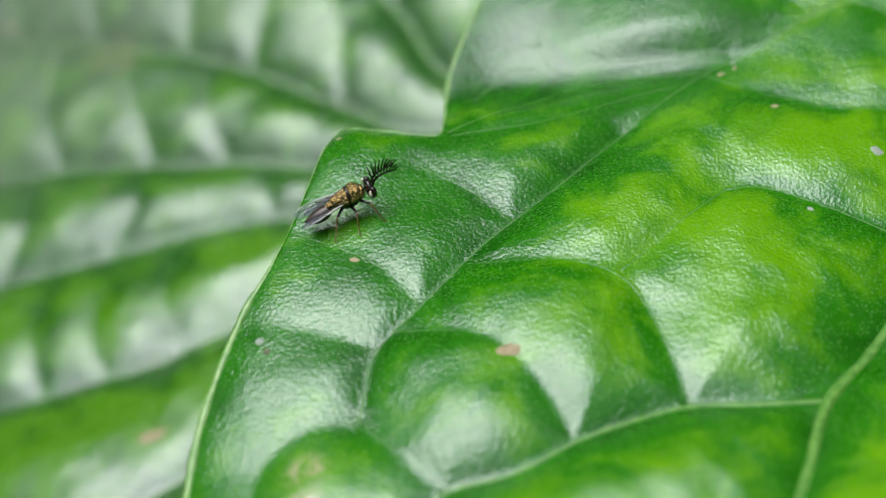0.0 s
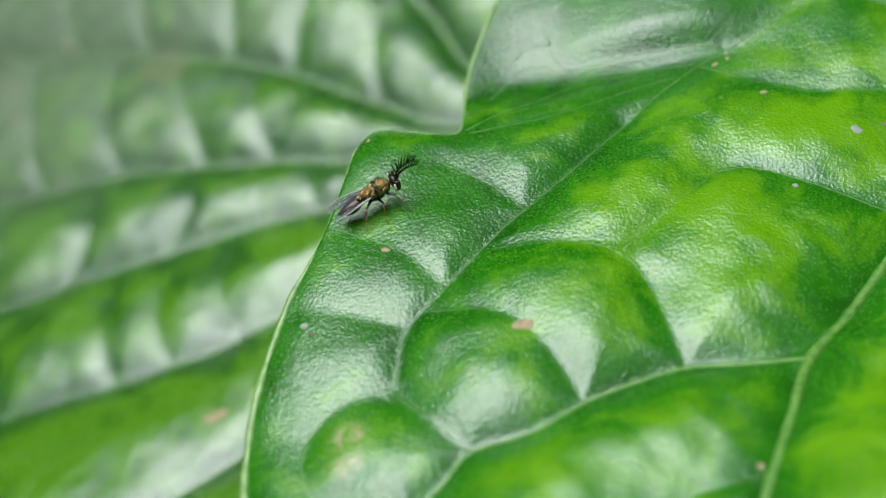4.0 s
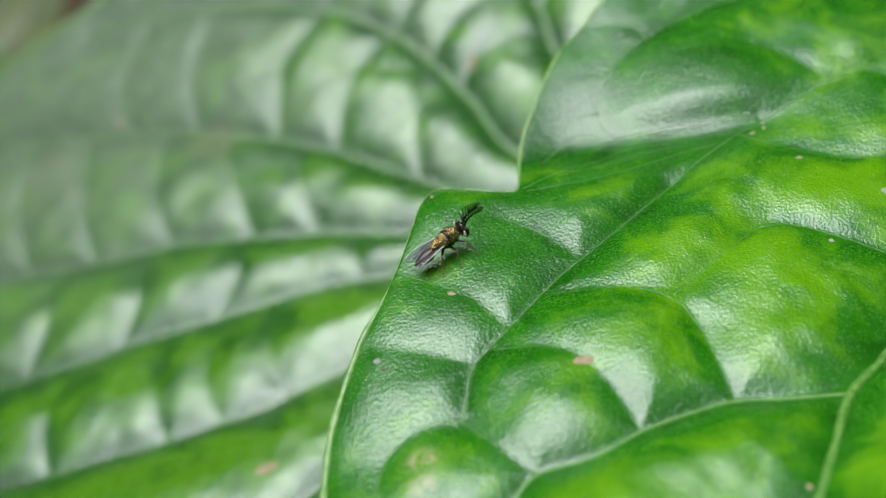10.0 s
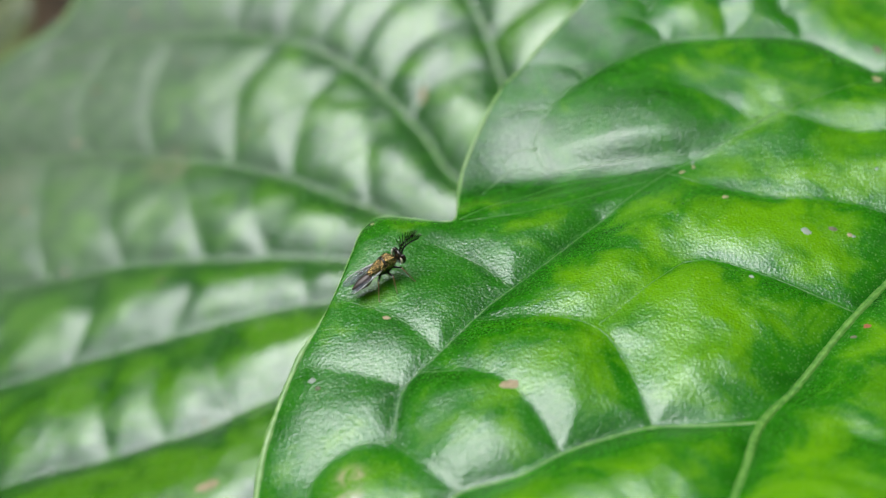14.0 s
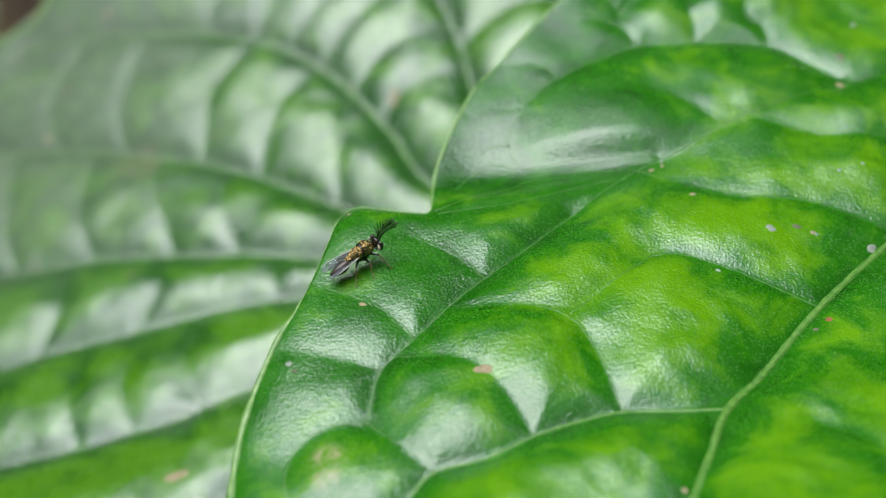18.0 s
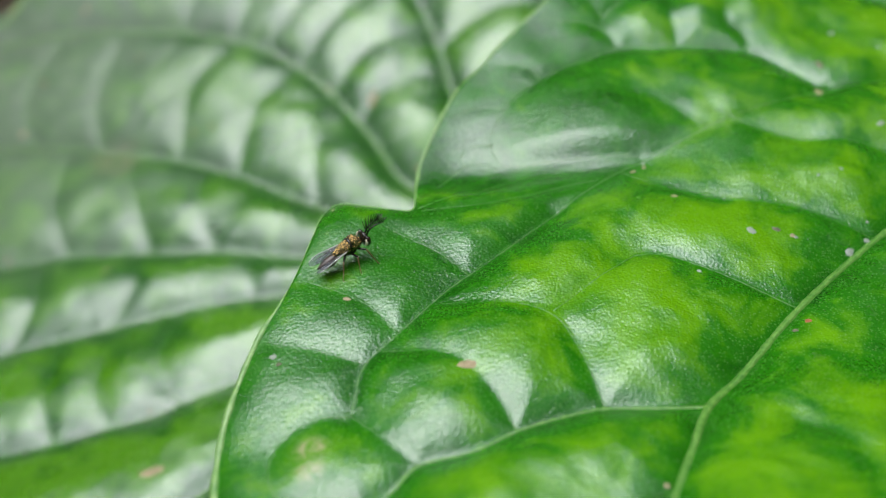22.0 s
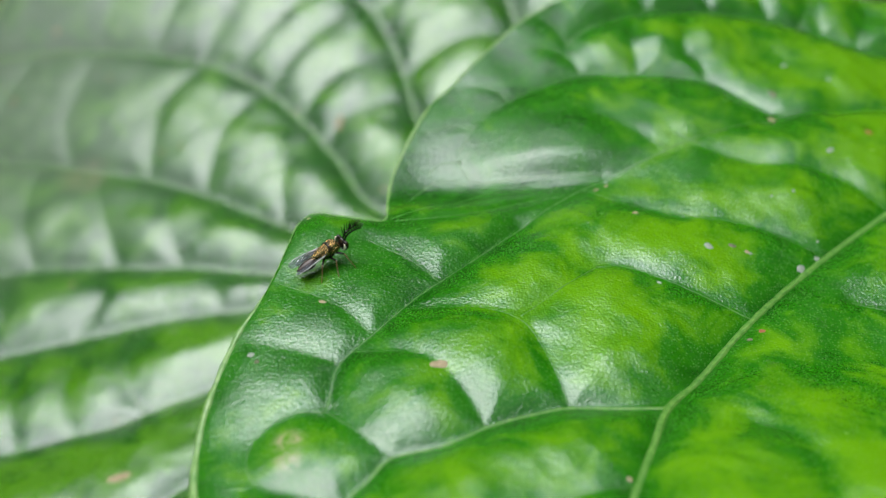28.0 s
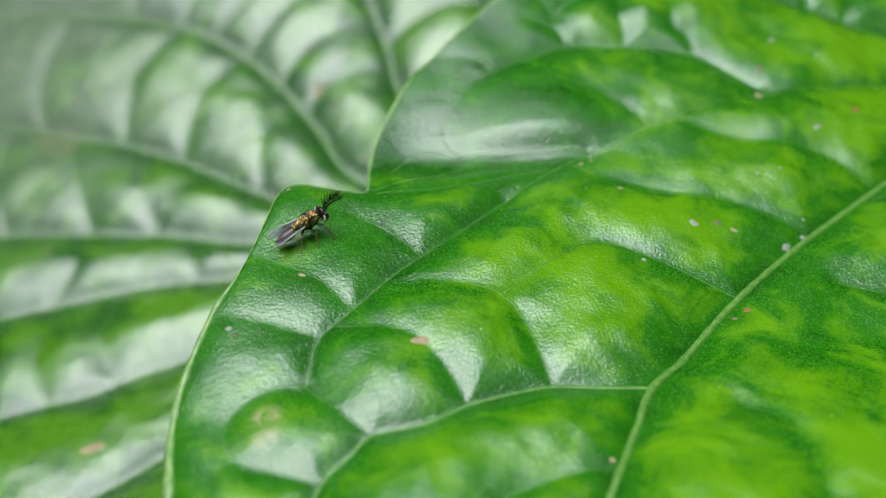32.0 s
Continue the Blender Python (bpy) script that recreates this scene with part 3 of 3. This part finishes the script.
BACK_V5 = [(-11.6, 41.4), (-23.1, 34.0), (-31.5, 29.7), (-34.3, 28.7), (-38.8, 26.8), (-42.3, 26.2), (-47.1, 25.3), (-52.6, 24.9), (-57.7, 24.5), (-63.6, 24.1), (-72.9, 24.1)]
BACK_V6 = [(-11.5, 39.0), (-23.0, 26.8), (-33.5, 16.2), (-44.0, 10.2), (-53.9, 8.1), (-63.9, 7.4)]
BACK_V7 = [(-9.1, 46.2), (-11.0, 56.1), (-12.9, 61.2), (-14.9, 69.7), (-18.3, 77.6), (-24.3, 85.5), (-34.9, 104.9)]
BACK_V8 = [(-4.2, 46.6), (-2.3, 58.1), (-2.1, 69.3), (-3.8, 79.4), (-8.9, 93.0)]
BACK_MINORS = [
    [(-34.2, 56.0), (-33.8, 60.0), (-32.2, 64.4), (-29.1, 68.0)], [(-40.4, 59.1), (-40.4, 64.6), (-39.8, 67.8), (-36.5, 72.3)],
    [(-49.1, 62.3), (-50.4, 68.5), (-48.5, 76.3)], [(-26.1, 50.6), (-26.4, 56.8), (-25.4, 63.6)], [(-56.6, 64.7), (-58.6, 70.2), (-55.9, 77.3)],
    [(-50.4, 49.3), (-52.7, 55.0), (-52.6, 63.3)], [(-42.0, 47.9), (-44.2, 53.8), (-45.8, 60.9)], [(-35.4, 46.4), (-37.4, 51.1), (-37.8, 57.4)],
    [(-58.5, 49.7), (-60.6, 55.4), (-61.8, 65.7)], [(-65.9, 50.6), (-68.1, 57.1), (-68.9, 67.2)], [(-44.7, 38.9), (-42.8, 42.9), (-42.5, 48.0)],
    [(-57.7, 24.5), (-59.1, 30.4), (-57.5, 37.5)], [(-47.1, 25.3), (-48.8, 30.1), (-48.7, 38.5)], [(-42.3, 26.2), (-44.2, 30.8), (-43.7, 39.2)],
    [(-36.4, 28.0), (-38.8, 31.8), (-38.4, 39.6)], [(-54.1, 38.0), (-52.6, 42.4), (-52.7, 49.5)], [(-31.0, 39.7), (-31.9, 42.6), (-31.2, 45.2)],
    [(-63.2, 37.4), (-62.0, 43.1), (-63.3, 50.1)], [(-65.4, 23.8), (-66.8, 30.1), (-65.9, 37.4)], [(-28.6, 67.9), (-25.8, 71.8), (-19.0, 78.5)], [(-22.4, 59.9), (-19.6, 63.3), (-13.7, 64.6)],
    [(-32.4, 71.0), (-28.2, 76.3), (-21.6, 82.4)], [(-25.3, 64.1), (-21.8, 68.0), (-15.3, 70.8)], [(-14.5, 67.8), (-9.5, 71.2), (-2.9, 72.3)], [(-12.7, 60.5), (-8.2, 63.2), (-2.3, 64.7)],
    [(-36.2, 73.2), (-33.1, 79.2), (-25.2, 86.5)], [(-17.8, 76.3), (-11.9, 80.3), (-4.2, 81.4)], [(-42.0, 75.3), (-39.8, 81.2), (-33.0, 103.4)],
]
BACK_LEFT = [(-24.4, 3.7), (-41.2, -4.5), (-56.3, -4.4), (-71.3, 5.3), (-83.2, 22.4), (-87.2, 42.1), (-83.9, 61.1), (-77.0, 75.4), (-71.3, 78.7), (-66.3, 80.9), (-61.3, 83.5), (-56.8, 99.4), (-45.5, 115.1)]
BACK_MID = [(6.5, 42.7), (-6.7, 45.9), (-17.0, 51.1), (-21.0, 57.9), (-25.1, 63.9), (-28.6, 67.9), (-32.4, 71.0), (-36.1, 73.1), (-39.4, 76.5), (-41.4, 81.4), (-43.9, 96.8), (-45.0, 114.7)]
BACK_RIGHT = [(12.4, 42.4), (13.6, 53.0), (12.1, 63.4), (9.5, 72.6), (5.0, 83.1), (-2.7, 96.5), (-14.1, 109.8), (-29.1, 127.1), (-43.9, 116.8)]
back = tagged(new("leaf"), "large dusty green quilted leaf sloping away below the other leaf", "leaf", "leaves of the plant")
BACK = Leaf(back_lie, [BACK_RIB, BACK_V2, BACK_V3, BACK_V4, BACK_V5, BACK_V6, BACK_V7, BACK_V8], BACK_MINORS, BACK_LEFT, 1.8, 0.55, 1.2, 11, 3.4, [(-62.0, 76.0, 24.0, 0.6)])
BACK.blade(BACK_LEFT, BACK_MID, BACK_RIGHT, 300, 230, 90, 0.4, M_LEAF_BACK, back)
BACK.vein("midrib", BACK_RIB, 0.27, 0.18, M_VEIN, back, -0.45, "raised pale green midrib")
for line in (BACK_V2, BACK_V3, BACK_V4, BACK_V5, BACK_V6, BACK_V7, BACK_V8):
    BACK.vein("side_vein", line, 0.20, 0.13, M_VEIN, back, -0.5)
for line in BACK_MINORS:
    BACK.vein("net_vein", line, 0.16, 0.09, M_VEIN_THIN, back, -0.8)
BACK.rim(BACK_LEFT, 0.3, M_RIM, back)
BACK.rim(BACK_RIGHT, 0.3, M_RIM, back)
petiole(back, (9.1, 41.2, Z0 + float(back_lie(np.array(9.1), np.array(41.2))) - 0.4), (40, 10, -2), 1.3, M_STEM)
for x, y, r, st, tu in ((-21.1, 62.2, 0.95, 0.45, -0.2), (-37.3, 18.6, 0.55, 2.2, 0.3)):
    BACK.patch("blemish", x, y, r, st, tu, M_TAN, back, int(x * 3 + y), 0.06, "dry tan blemish")
for k, (x, y, r) in enumerate((
    (-37.4, 61.7, 0.22), (-35.8, 62.3, 0.17), (-39.4, 61.7, 0.17), (-58.4, 66.6, 0.36), (-48.4, 55.9, 0.28), (-62.8, 58.7, 0.28), (-46.4, 72.7, 0.25),
    (-50.5, 76.6, 0.19), (-56.9, 72.1, 0.25), (-58.4, 74.3, 0.17), (-47.0, 67.6, 0.17), (-53.4, 80.3, 0.25), (-62.4, 82.6, 0.28), (-44.9, 43.2, 0.14),
    (-46.0, 45.3, 0.22), (-39.0, 27.4, 0.17), (-35.2, 37.1, 0.14), (-16.5, 52.7, 0.19), (-68.8, 74.0, 0.17), (-62.1, 63.0, 0.17), (-65.7, 43.8, 0.14),
    (-58.6, 39.0, 0.14), (-28.3, 63.5, 0.14), (-25.7, 65.1, 0.17), (-39.0, 71.7, 0.14), (-43.0, 74.2, 0.14), (-56.9, 50.4, 0.17),
)):
    BACK.patch("speck", x, y, r, 1.0 + 0.4 * (k % 3), 0.7 * k, (M_TAN, M_PALE, M_TAN)[k % 3], back, 300 + k, 0.05)

# ---- small leaves low behind, and a stalk ----
def low_leaf(cx, cy, z, long, wide, turn, tilt, seed):
    c, s = math.cos(radians(turn)), math.sin(radians(turn))

    def put(u, v):
        return (cx + u * c - v * s, cy + u * s + v * c)

    def lie(x, y):
        return z + tilt * ((x - cx) * c + (y - cy) * s)

    prof = [(-1, 0), (-0.8, 0.45), (-0.4, 0.85), (0, 1), (0.4, 0.85), (0.75, 0.45), (1, 0)]
    left = [put(long * u, wide * v) for u, v in prof]
    right = [put(long * u, -wide * v) for u, v in prof]
    mid = [put(long * u, 0) for u in (-1, -0.5, 0, 0.5, 1)]
    sides = [[put(long * u, 0), put(long * (u + 0.14), k * wide * 0.45), put(long * (u + 0.3), k * wide * 0.8)] for u in (-0.7, -0.4, -0.1, 0.2, 0.5) for k in (-1, 1)]
    ob = tagged(new("leaf"), "low olive green leaf near the soil", "leaf", "low leaves")
    lf = Leaf(lie, [mid] + sides, [], left, 2.0, 0.6, 1.0, seed, 4.0)
    lf.blade(left, mid, right, 70, 22, 22, 0.4, M_LEAF_OLIVE, ob)
    lf.vein("midrib", mid, 0.7, 0.4, M_VEIN, ob, -0.3)
    for line in sides:
        lf.vein("side_vein", line, 0.35, 0.2, M_VEIN, ob, -0.5)
    x, y = put(-long, 0)
    petiole(ob, (x, y, Z0 + float(lf.height(np.array([x]), np.array([y]))[0])), (x - 12 * c, y - 12 * s, -2), 1.0, M_STEM)


low_leaf(-150, 236, -104, 52, 24, 118, 0.1, 21)
low_leaf(40, 268, -100, 60, 30, 20, 0.15, 22)
low_leaf(150, 300, -96, 48, 26, 60, -0.1, 23)
low_leaf(-40, 300, -120, 55, 28, 75, 0.1, 24)
stalk_ = tagged(new("stalk"), "thin yellow-green plant stalk rising from the soil", "stalk")
v, f = tube(np.array([(116, 262, -3), (114, 260, 60), (112, 258, 140), (113, 256, 190)]) * MM, np.array([2.6, 2.3, 2.0, 1.6]) * MM, 12)
mesh_part("stem", v, f, M_STALK, stalk_)
for z_ in (60, 140):
    v, f = tube(np.array([(113.4, 259.4, z_ - 2), (113.4, 259.4, z_), (113.4, 259.4, z_ + 2)]) * MM, np.array([2.4, 3.0, 2.4]) * MM, 12)
    mesh_part("node", v, f, M_STALK, stalk_)

# ---- ground, and an unseen dark ring added to block the low sky ----
bm = bmesh.new()
bmesh.ops.create_grid(bm, x_segments=60, y_segments=60, size=60)
for v in bm.verts:
    v.co.x, v.co.y = math.copysign(abs(v.co.x / 60) ** 3 * 60, v.co.x), math.copysign(abs(v.co.y / 60) ** 3 * 60, v.co.y)
    v.co.z = 0.0
tagged(part("ground", bm, M_SOIL), "brown soil with leaf litter", "ground", kind="structure")
# added ring out of view; its top dips on the left to let in light
bm = bmesh.new()
ring = []
for k in range(97):
    a = 2 * math.pi * k / 96
    low = bm.verts.new((0.9 * math.cos(a), 0.9 * math.sin(a), -0.01))
    r2 = 0.9 + 0.05 * math.sin(5 * a) + 0.05 * math.sin(13 * a)
    top = bm.verts.new((r2 * math.cos(a), r2 * math.sin(a), 1.45 - 0.35 * math.exp(-(((a - 2.9) / 0.75) ** 2)) + 0.07 * math.sin(7 * a + 1) + 0.04 * math.sin(17 * a)))
    ring.append((low, top))
for (a, b), (c, d) in zip(ring[:-1], ring[1:]):
    bm.faces.new((a, b, d, c))
hedge = tagged(part("backdrop", bm, M_SKY_BLOCK), "unseen dark green ring added to block the low sky", "hedge", kind="structure")
sol = hedge.modifiers.new("thickness", "SOLIDIFY")
sol.thickness = 0.1

# ---- the insect on the leaf ----
MI = 0.00103                   # one body unit of the wasp, in metres


def solid(name, rings, mat, parent, label="", sides=16):
    """A rounded body along rings of (x, z, half width, half height), in millimetres, smooth between them."""
    c = curve([(r[0], 0.0, r[1], r[2], r[3]) for r in rings], 26) if len(rings) > 2 else np.array([(r[0], 0, *r[1:]) for r in rings])
    verts, faces = [], []
    for x, _, z, w, h in c:
        for k in range(sides):
            a = 2 * math.pi * k / sides
            verts.append((x * MI, max(w, 0.004) * math.cos(a) * MI, (z + max(h, 0.004) * math.sin(a)) * MI))
    n = len(c)
    for i in range(n - 1):
        for k in range(sides):
            a, b = i * sides + k, i * sides + (k + 1) % sides
            faces.append((a, b, b + sides, a + sides))
    faces += [tuple(range(sides))[::-1], tuple((n - 1) * sides + k for k in range(sides))]
    return mesh_part(name, verts, faces, mat, parent, label)


def rod(name, pts, radii, mat, parent, label="", steps=18):
    p = np.array(pts, float)
    t = np.linspace(0, len(p) - 1, steps)
    c = np.stack([np.interp(t, range(len(p)), p[:, k]) for k in range(3)], 1)
    r = np.interp(t, range(len(p)), radii)
    v, f = tube(c * MI, r * MI, 8)
    return mesh_part(name, v, f, mat, parent, label)


M_BRONZE = plain("bronze_cuticle", (0.010, 0.006, 0.002), (0.62, 0.42, 0.17), 0.22, 6500, 0.95, 1.0, 0.00018)
M_BLACK = plain("black_cuticle", (0.006, 0.005, 0.004), (0.02, 0.016, 0.012), 0.22, 4000, 0.2, 0.5, 0.00003)
M_BROWN = plain("brown_cuticle", (0.010, 0.005, 0.004), (0.035, 0.018, 0.012), 0.38, 3000, 0.2, 0.4, 0.00003)
M_LEG = plain("amber_leg", (0.06, 0.035, 0.010), (0.18, 0.115, 0.035), 0.35, 3000)
M_EYE = plain("dark_eye", (0.008, 0.004, 0.004), (0.02, 0.008, 0.008), 0.08, 3000, 0.0, 0.1, 0.00001)
M_HEAD_GLINT = plain("pale_gold_glint", (0.62, 0.52, 0.38), (0.80, 0.72, 0.58), 0.3, 5000, 0.1, 0.6, 0.00003)
# pale because the white sheen along the vein is put into its colour
M_WINGVEIN = plain("wing_vein_sheen", (0.20, 0.18, 0.16), (0.55, 0.53, 0.50), 0.2, 5000)
M_WING, n_, l_, b_ = material("smoky_clear_wing")
b_.inputs["Base Color"].default_value = (0.40, 0.42, 0.48, 1)
b_.inputs["Roughness"].default_value = 0.10
b_.inputs["Specular IOR Level"].default_value = 0.9
see = n_.new("ShaderNodeBsdfTransparent")
see.inputs["Color"].default_value = (0.80, 0.80, 0.83, 1)
w_ = n_.new("ShaderNodeMixShader")
w_.inputs[0].default_value = 0.13
l_.new(see.outputs[0], w_.inputs[1])
l_.new(b_.outputs[0], w_.inputs[2])
l_.new(w_.outputs[0], n_["Material Output"].inputs["Surface"])

wasp = tagged(new("insect"), "tiny bronze wasp with feathery black antennae standing on the leaf", "insect")
thorax = solid("thorax", [(1.18, 1.38, 0.05, 0.06), (1.08, 1.36, 0.32, 0.30), (0.82, 1.40, 0.44, 0.40), (0.45, 1.38, 0.46, 0.42), (0.05, 1.30, 0.41, 0.38), (-0.30, 1.20, 0.30, 0.30), (-0.50, 1.10, 0.06, 0.08)], M_BRONZE, wasp, "bronze pitted thorax")
solid("shoulder", [(0.98, 1.60, 0.04, 0.03), (0.88, 1.65, 0.32, 0.17), (0.62, 1.70, 0.38, 0.22), (0.38, 1.66, 0.32, 0.17), (0.28, 1.60, 0.05, 0.03)], M_BRONZE, thorax)
solid("suture", [(0.345, 1.40, 0.462, 0.432), (0.315, 1.40, 0.474, 0.444), (0.27, 1.39, 0.474, 0.444), (0.24, 1.38, 0.462, 0.432)], M_BLACK, thorax)
solid("scutellum", [(0.26, 1.54, 0.04, 0.03), (0.12, 1.54, 0.28, 0.17), (-0.12, 1.47, 0.30, 0.18), (-0.40, 1.34, 0.24, 0.15), (-0.68, 1.20, 0.16, 0.10), (-0.80, 1.12, 0.03, 0.03)], M_BRONZE, thorax)
solid("chest", [(0.95, 1.15, 0.05, 0.06), (0.7, 1.08, 0.34, 0.28), (0.3, 1.02, 0.40, 0.30), (-0.05, 1.03, 0.28, 0.25), (-0.3, 1.06, 0.05, 0.05)], M_BLACK, thorax)
rod("waist", [(-0.36, 0, 1.10), (-0.56, 0, 1.04), (-0.74, 0, 0.98)], [0.12, 0.10, 0.12], M_BLACK, wasp)
solid("abdomen", [(-0.50, 0.98, 0.06, 0.08), (-0.66, 0.90, 0.27, 0.28), (-1.0, 0.80, 0.34, 0.34), (-1.4, 0.72, 0.28, 0.28), (-1.7, 0.68, 0.14, 0.15), (-1.9, 0.68, 0.02, 0.03)], M_BROWN, wasp, "glossy dark brown abdomen")
head = solid("head", [(1.20, 1.40, 0.06, 0.10), (1.28, 1.40, 0.42, 0.40), (1.42, 1.38, 0.52, 0.46), (1.56, 1.32, 0.42, 0.40), (1.66, 1.26, 0.14, 0.20), (1.69, 1.24, 0.02, 0.04)], M_BLACK, wasp, "black head")
for s in (-1, 1):
    bm = bmesh.new()
    bmesh.ops.create_uvsphere(bm, u_segments=18, v_segments=12, radius=1.0)
    for v in bm.verts:
        v.co = Vector((1.46 + v.co.x * 0.20, s * 0.40 + v.co.y * 0.20, 1.40 + v.co.z * 0.33)) * MI
    part("eye", bm, M_EYE, head)
    # pale streak beside the eye: the head's highlight put in as colour
    rod("head_glint", [(1.30, s * 0.40, 1.14), (1.31, s * 0.53, 1.36), (1.32, s * 0.46, 1.60)], [0.04, 0.075, 0.05], M_HEAD_GLINT, head, "pale streak painted as the head's highlight", steps=10)

# comb-like antennae: a bent stalk with a row of branches
for s in (-1, 1):
    stalk = [(0, 0, 0), (0.06, 0.01 * s, 0.20), (0.14, 0.02 * s, 0.36), (0.34, 0.03 * s, 0.50), (0.62, 0.05 * s, 0.57), (0.95, 0.08 * s, 0.56), (1.22, 0.11 * s, 0.50)]
    feeler = rod("antenna", stalk, [0.05, 0.055, 0.06, 0.055, 0.045, 0.035, 0.018], M_BLACK, wasp, "black comb-like antenna", steps=26)
    feeler.location = Vector((1.58, 0.09 * s, 1.46)) * MI
    feeler.rotation_euler = (0, radians(-4), 0)
    feeler.scale = (1.02, 1.02, 1.02)
    for k in range(9):
        f = k / 8
        x = 0.10 + 1.0 * f
        a = Vector((x, float(np.interp(x, [p[0] for p in stalk], [p[1] for p in stalk])), float(np.interp(x, [p[0] for p in stalk], [p[2] for p in stalk]))))
        lean = radians(98 - 66 * f)
        d = Vector((math.cos(lean), 0.05 * s, math.sin(lean))) * (0.80 - 0.38 * f)
        rod("branch", [a, a + d * 0.5 + Vector((-0.02, 0, 0.03)), a + d], [0.036, 0.032, 0.018], M_BLACK, feeler, steps=8)


def wing(name, s, base, length_, width, turn, dip, lift):
    """A thin clear wing with thickness, swept back, with a front vein whose pale colour holds its sheen."""
    out = [(0, 0), (0.25, 0.16), (0.5, 0.34), (0.75, 0.46), (0.92, 0.42), (1.0, 0.22), (0.98, 0.0), (0.85, -0.18), (0.6, -0.20), (0.3, -0.10)]
    ring_ = curve(out + [out[0]], 41)[:-1]
    verts = []
    for z in (0.006, -0.006):
        for u, v in ring_:
            verts.append((-u * length_ * MI, s * v * width * MI, (z + 0.05 * math.sin(u * 3) - 0.06 * v * v) * MI))
    faces = [tuple(range(40)), tuple(range(40, 80))[::-1]] + [(k, k + 40, (k + 1) % 40 + 40, (k + 1) % 40) for k in range(40)]
    w = mesh_part(name, verts, faces, M_WING, wasp, "clear smoky wing")
    lead = [(-u * length_, s * v * width, 0.05 * math.sin(u * 3) - 0.06 * v * v + 0.01) for u, v in ring_[2:19:3]]
    rod("wing_vein", lead, np.linspace(0.032, 0.014, len(lead)), M_WINGVEIN, w, "front vein with its sheen in the pale colour")

    def on(u, v):
        return (-u * length_, s * v * width, 0.05 * math.sin(u * 3) - 0.06 * v * v + 0.012)

    for run, r in (([(0.05, 0.0), (0.4, 0.08), (0.7, 0.18), (0.9, 0.26)], 0.026), ([(0.42, 0.08), (0.52, 0.22), (0.56, 0.36)], 0.03), ([(0.35, -0.06), (0.6, -0.08), (0.85, -0.1)], 0.018)):
        rod("wing_vein", [on(u, v) for u, v in run], np.linspace(r, r * 0.5, len(run)), M_BROWN, w, steps=12)
    w.matrix_basis = Matrix.Translation(Vector(base) * MI) @ Euler((radians(s * lift), radians(dip), radians(s * turn))).to_matrix().to_4x4()
    return w


for s in (-1, 1):
    wing("forewing", s, (0.20, s * 0.40, 1.36), 2.45, 0.78, 2, -14, 22)
    wing("hindwing", s, (0.0, s * 0.36, 1.20), 1.8, 0.6, 3, -15, 22)
    for name, hip, knee, ankle, foot in (
        ("front_leg", (0.80, 0.22, 1.05), (1.20, 0.60, 1.00), (1.45, 1.00, 0.45), (1.68, 1.24, 0.03)),
        ("middle_leg", (0.35, 0.28, 0.90), (0.42, 0.86, 1.00), (0.30, 1.20, 0.45), (0.24, 1.44, 0.03)),
        ("hind_leg", (-0.10, 0.26, 0.92), (-0.50, 0.72, 0.98), (-0.72, 1.0, 0.42), (-0.92, 1.22, 0.03)),
    ):
        pts = [(p[0], s * p[1], p[2]) for p in (hip, knee, ankle, foot)]
        leg = rod(name, pts[:2], [0.085, 0.055], M_BLACK, wasp, steps=8)
        rod("shin", pts[1:3], [0.042, 0.034], M_LEG, leg, "amber shin", steps=8)
        rod("foot", [pts[2], pts[3], (pts[3][0] + 0.12, pts[3][1] + 0.05 * s, 0.03)], [0.030, 0.024, 0.018], M_LEG, leg, steps=8)


def motions():
    """The wasp turns a little on its spot."""
    rest = float(FRONT.height(np.array(-21.0), np.array(10.5)))

    def stand(x, y, turn):
        return pose(x * MM, y * MM, (Z0 + rest - 0.06) * MM, 0, -2, turn)

    walk(wasp, [
        (0, stand(-21.30, 10.72, 25)), (1, stand(-21.25, 10.98, 25)), (2, stand(-21.38, 10.82, 25)), (3, stand(-21.42, 10.95, 25)), (6.9, stand(-21.36, 11.02, 25)),
        (7.5, stand(-21.17, 11.00, 36)), (13, stand(-21.14, 10.95, 36)), (19, stand(-21.05, 11.12, 36)), (22, stand(-20.90, 11.15, 36)),
        (28, stand(-20.74, 11.32, 36)), (30, stand(-20.80, 11.50, 36)), (32, stand(-20.78, 11.45, 36)),
    ])


motions()
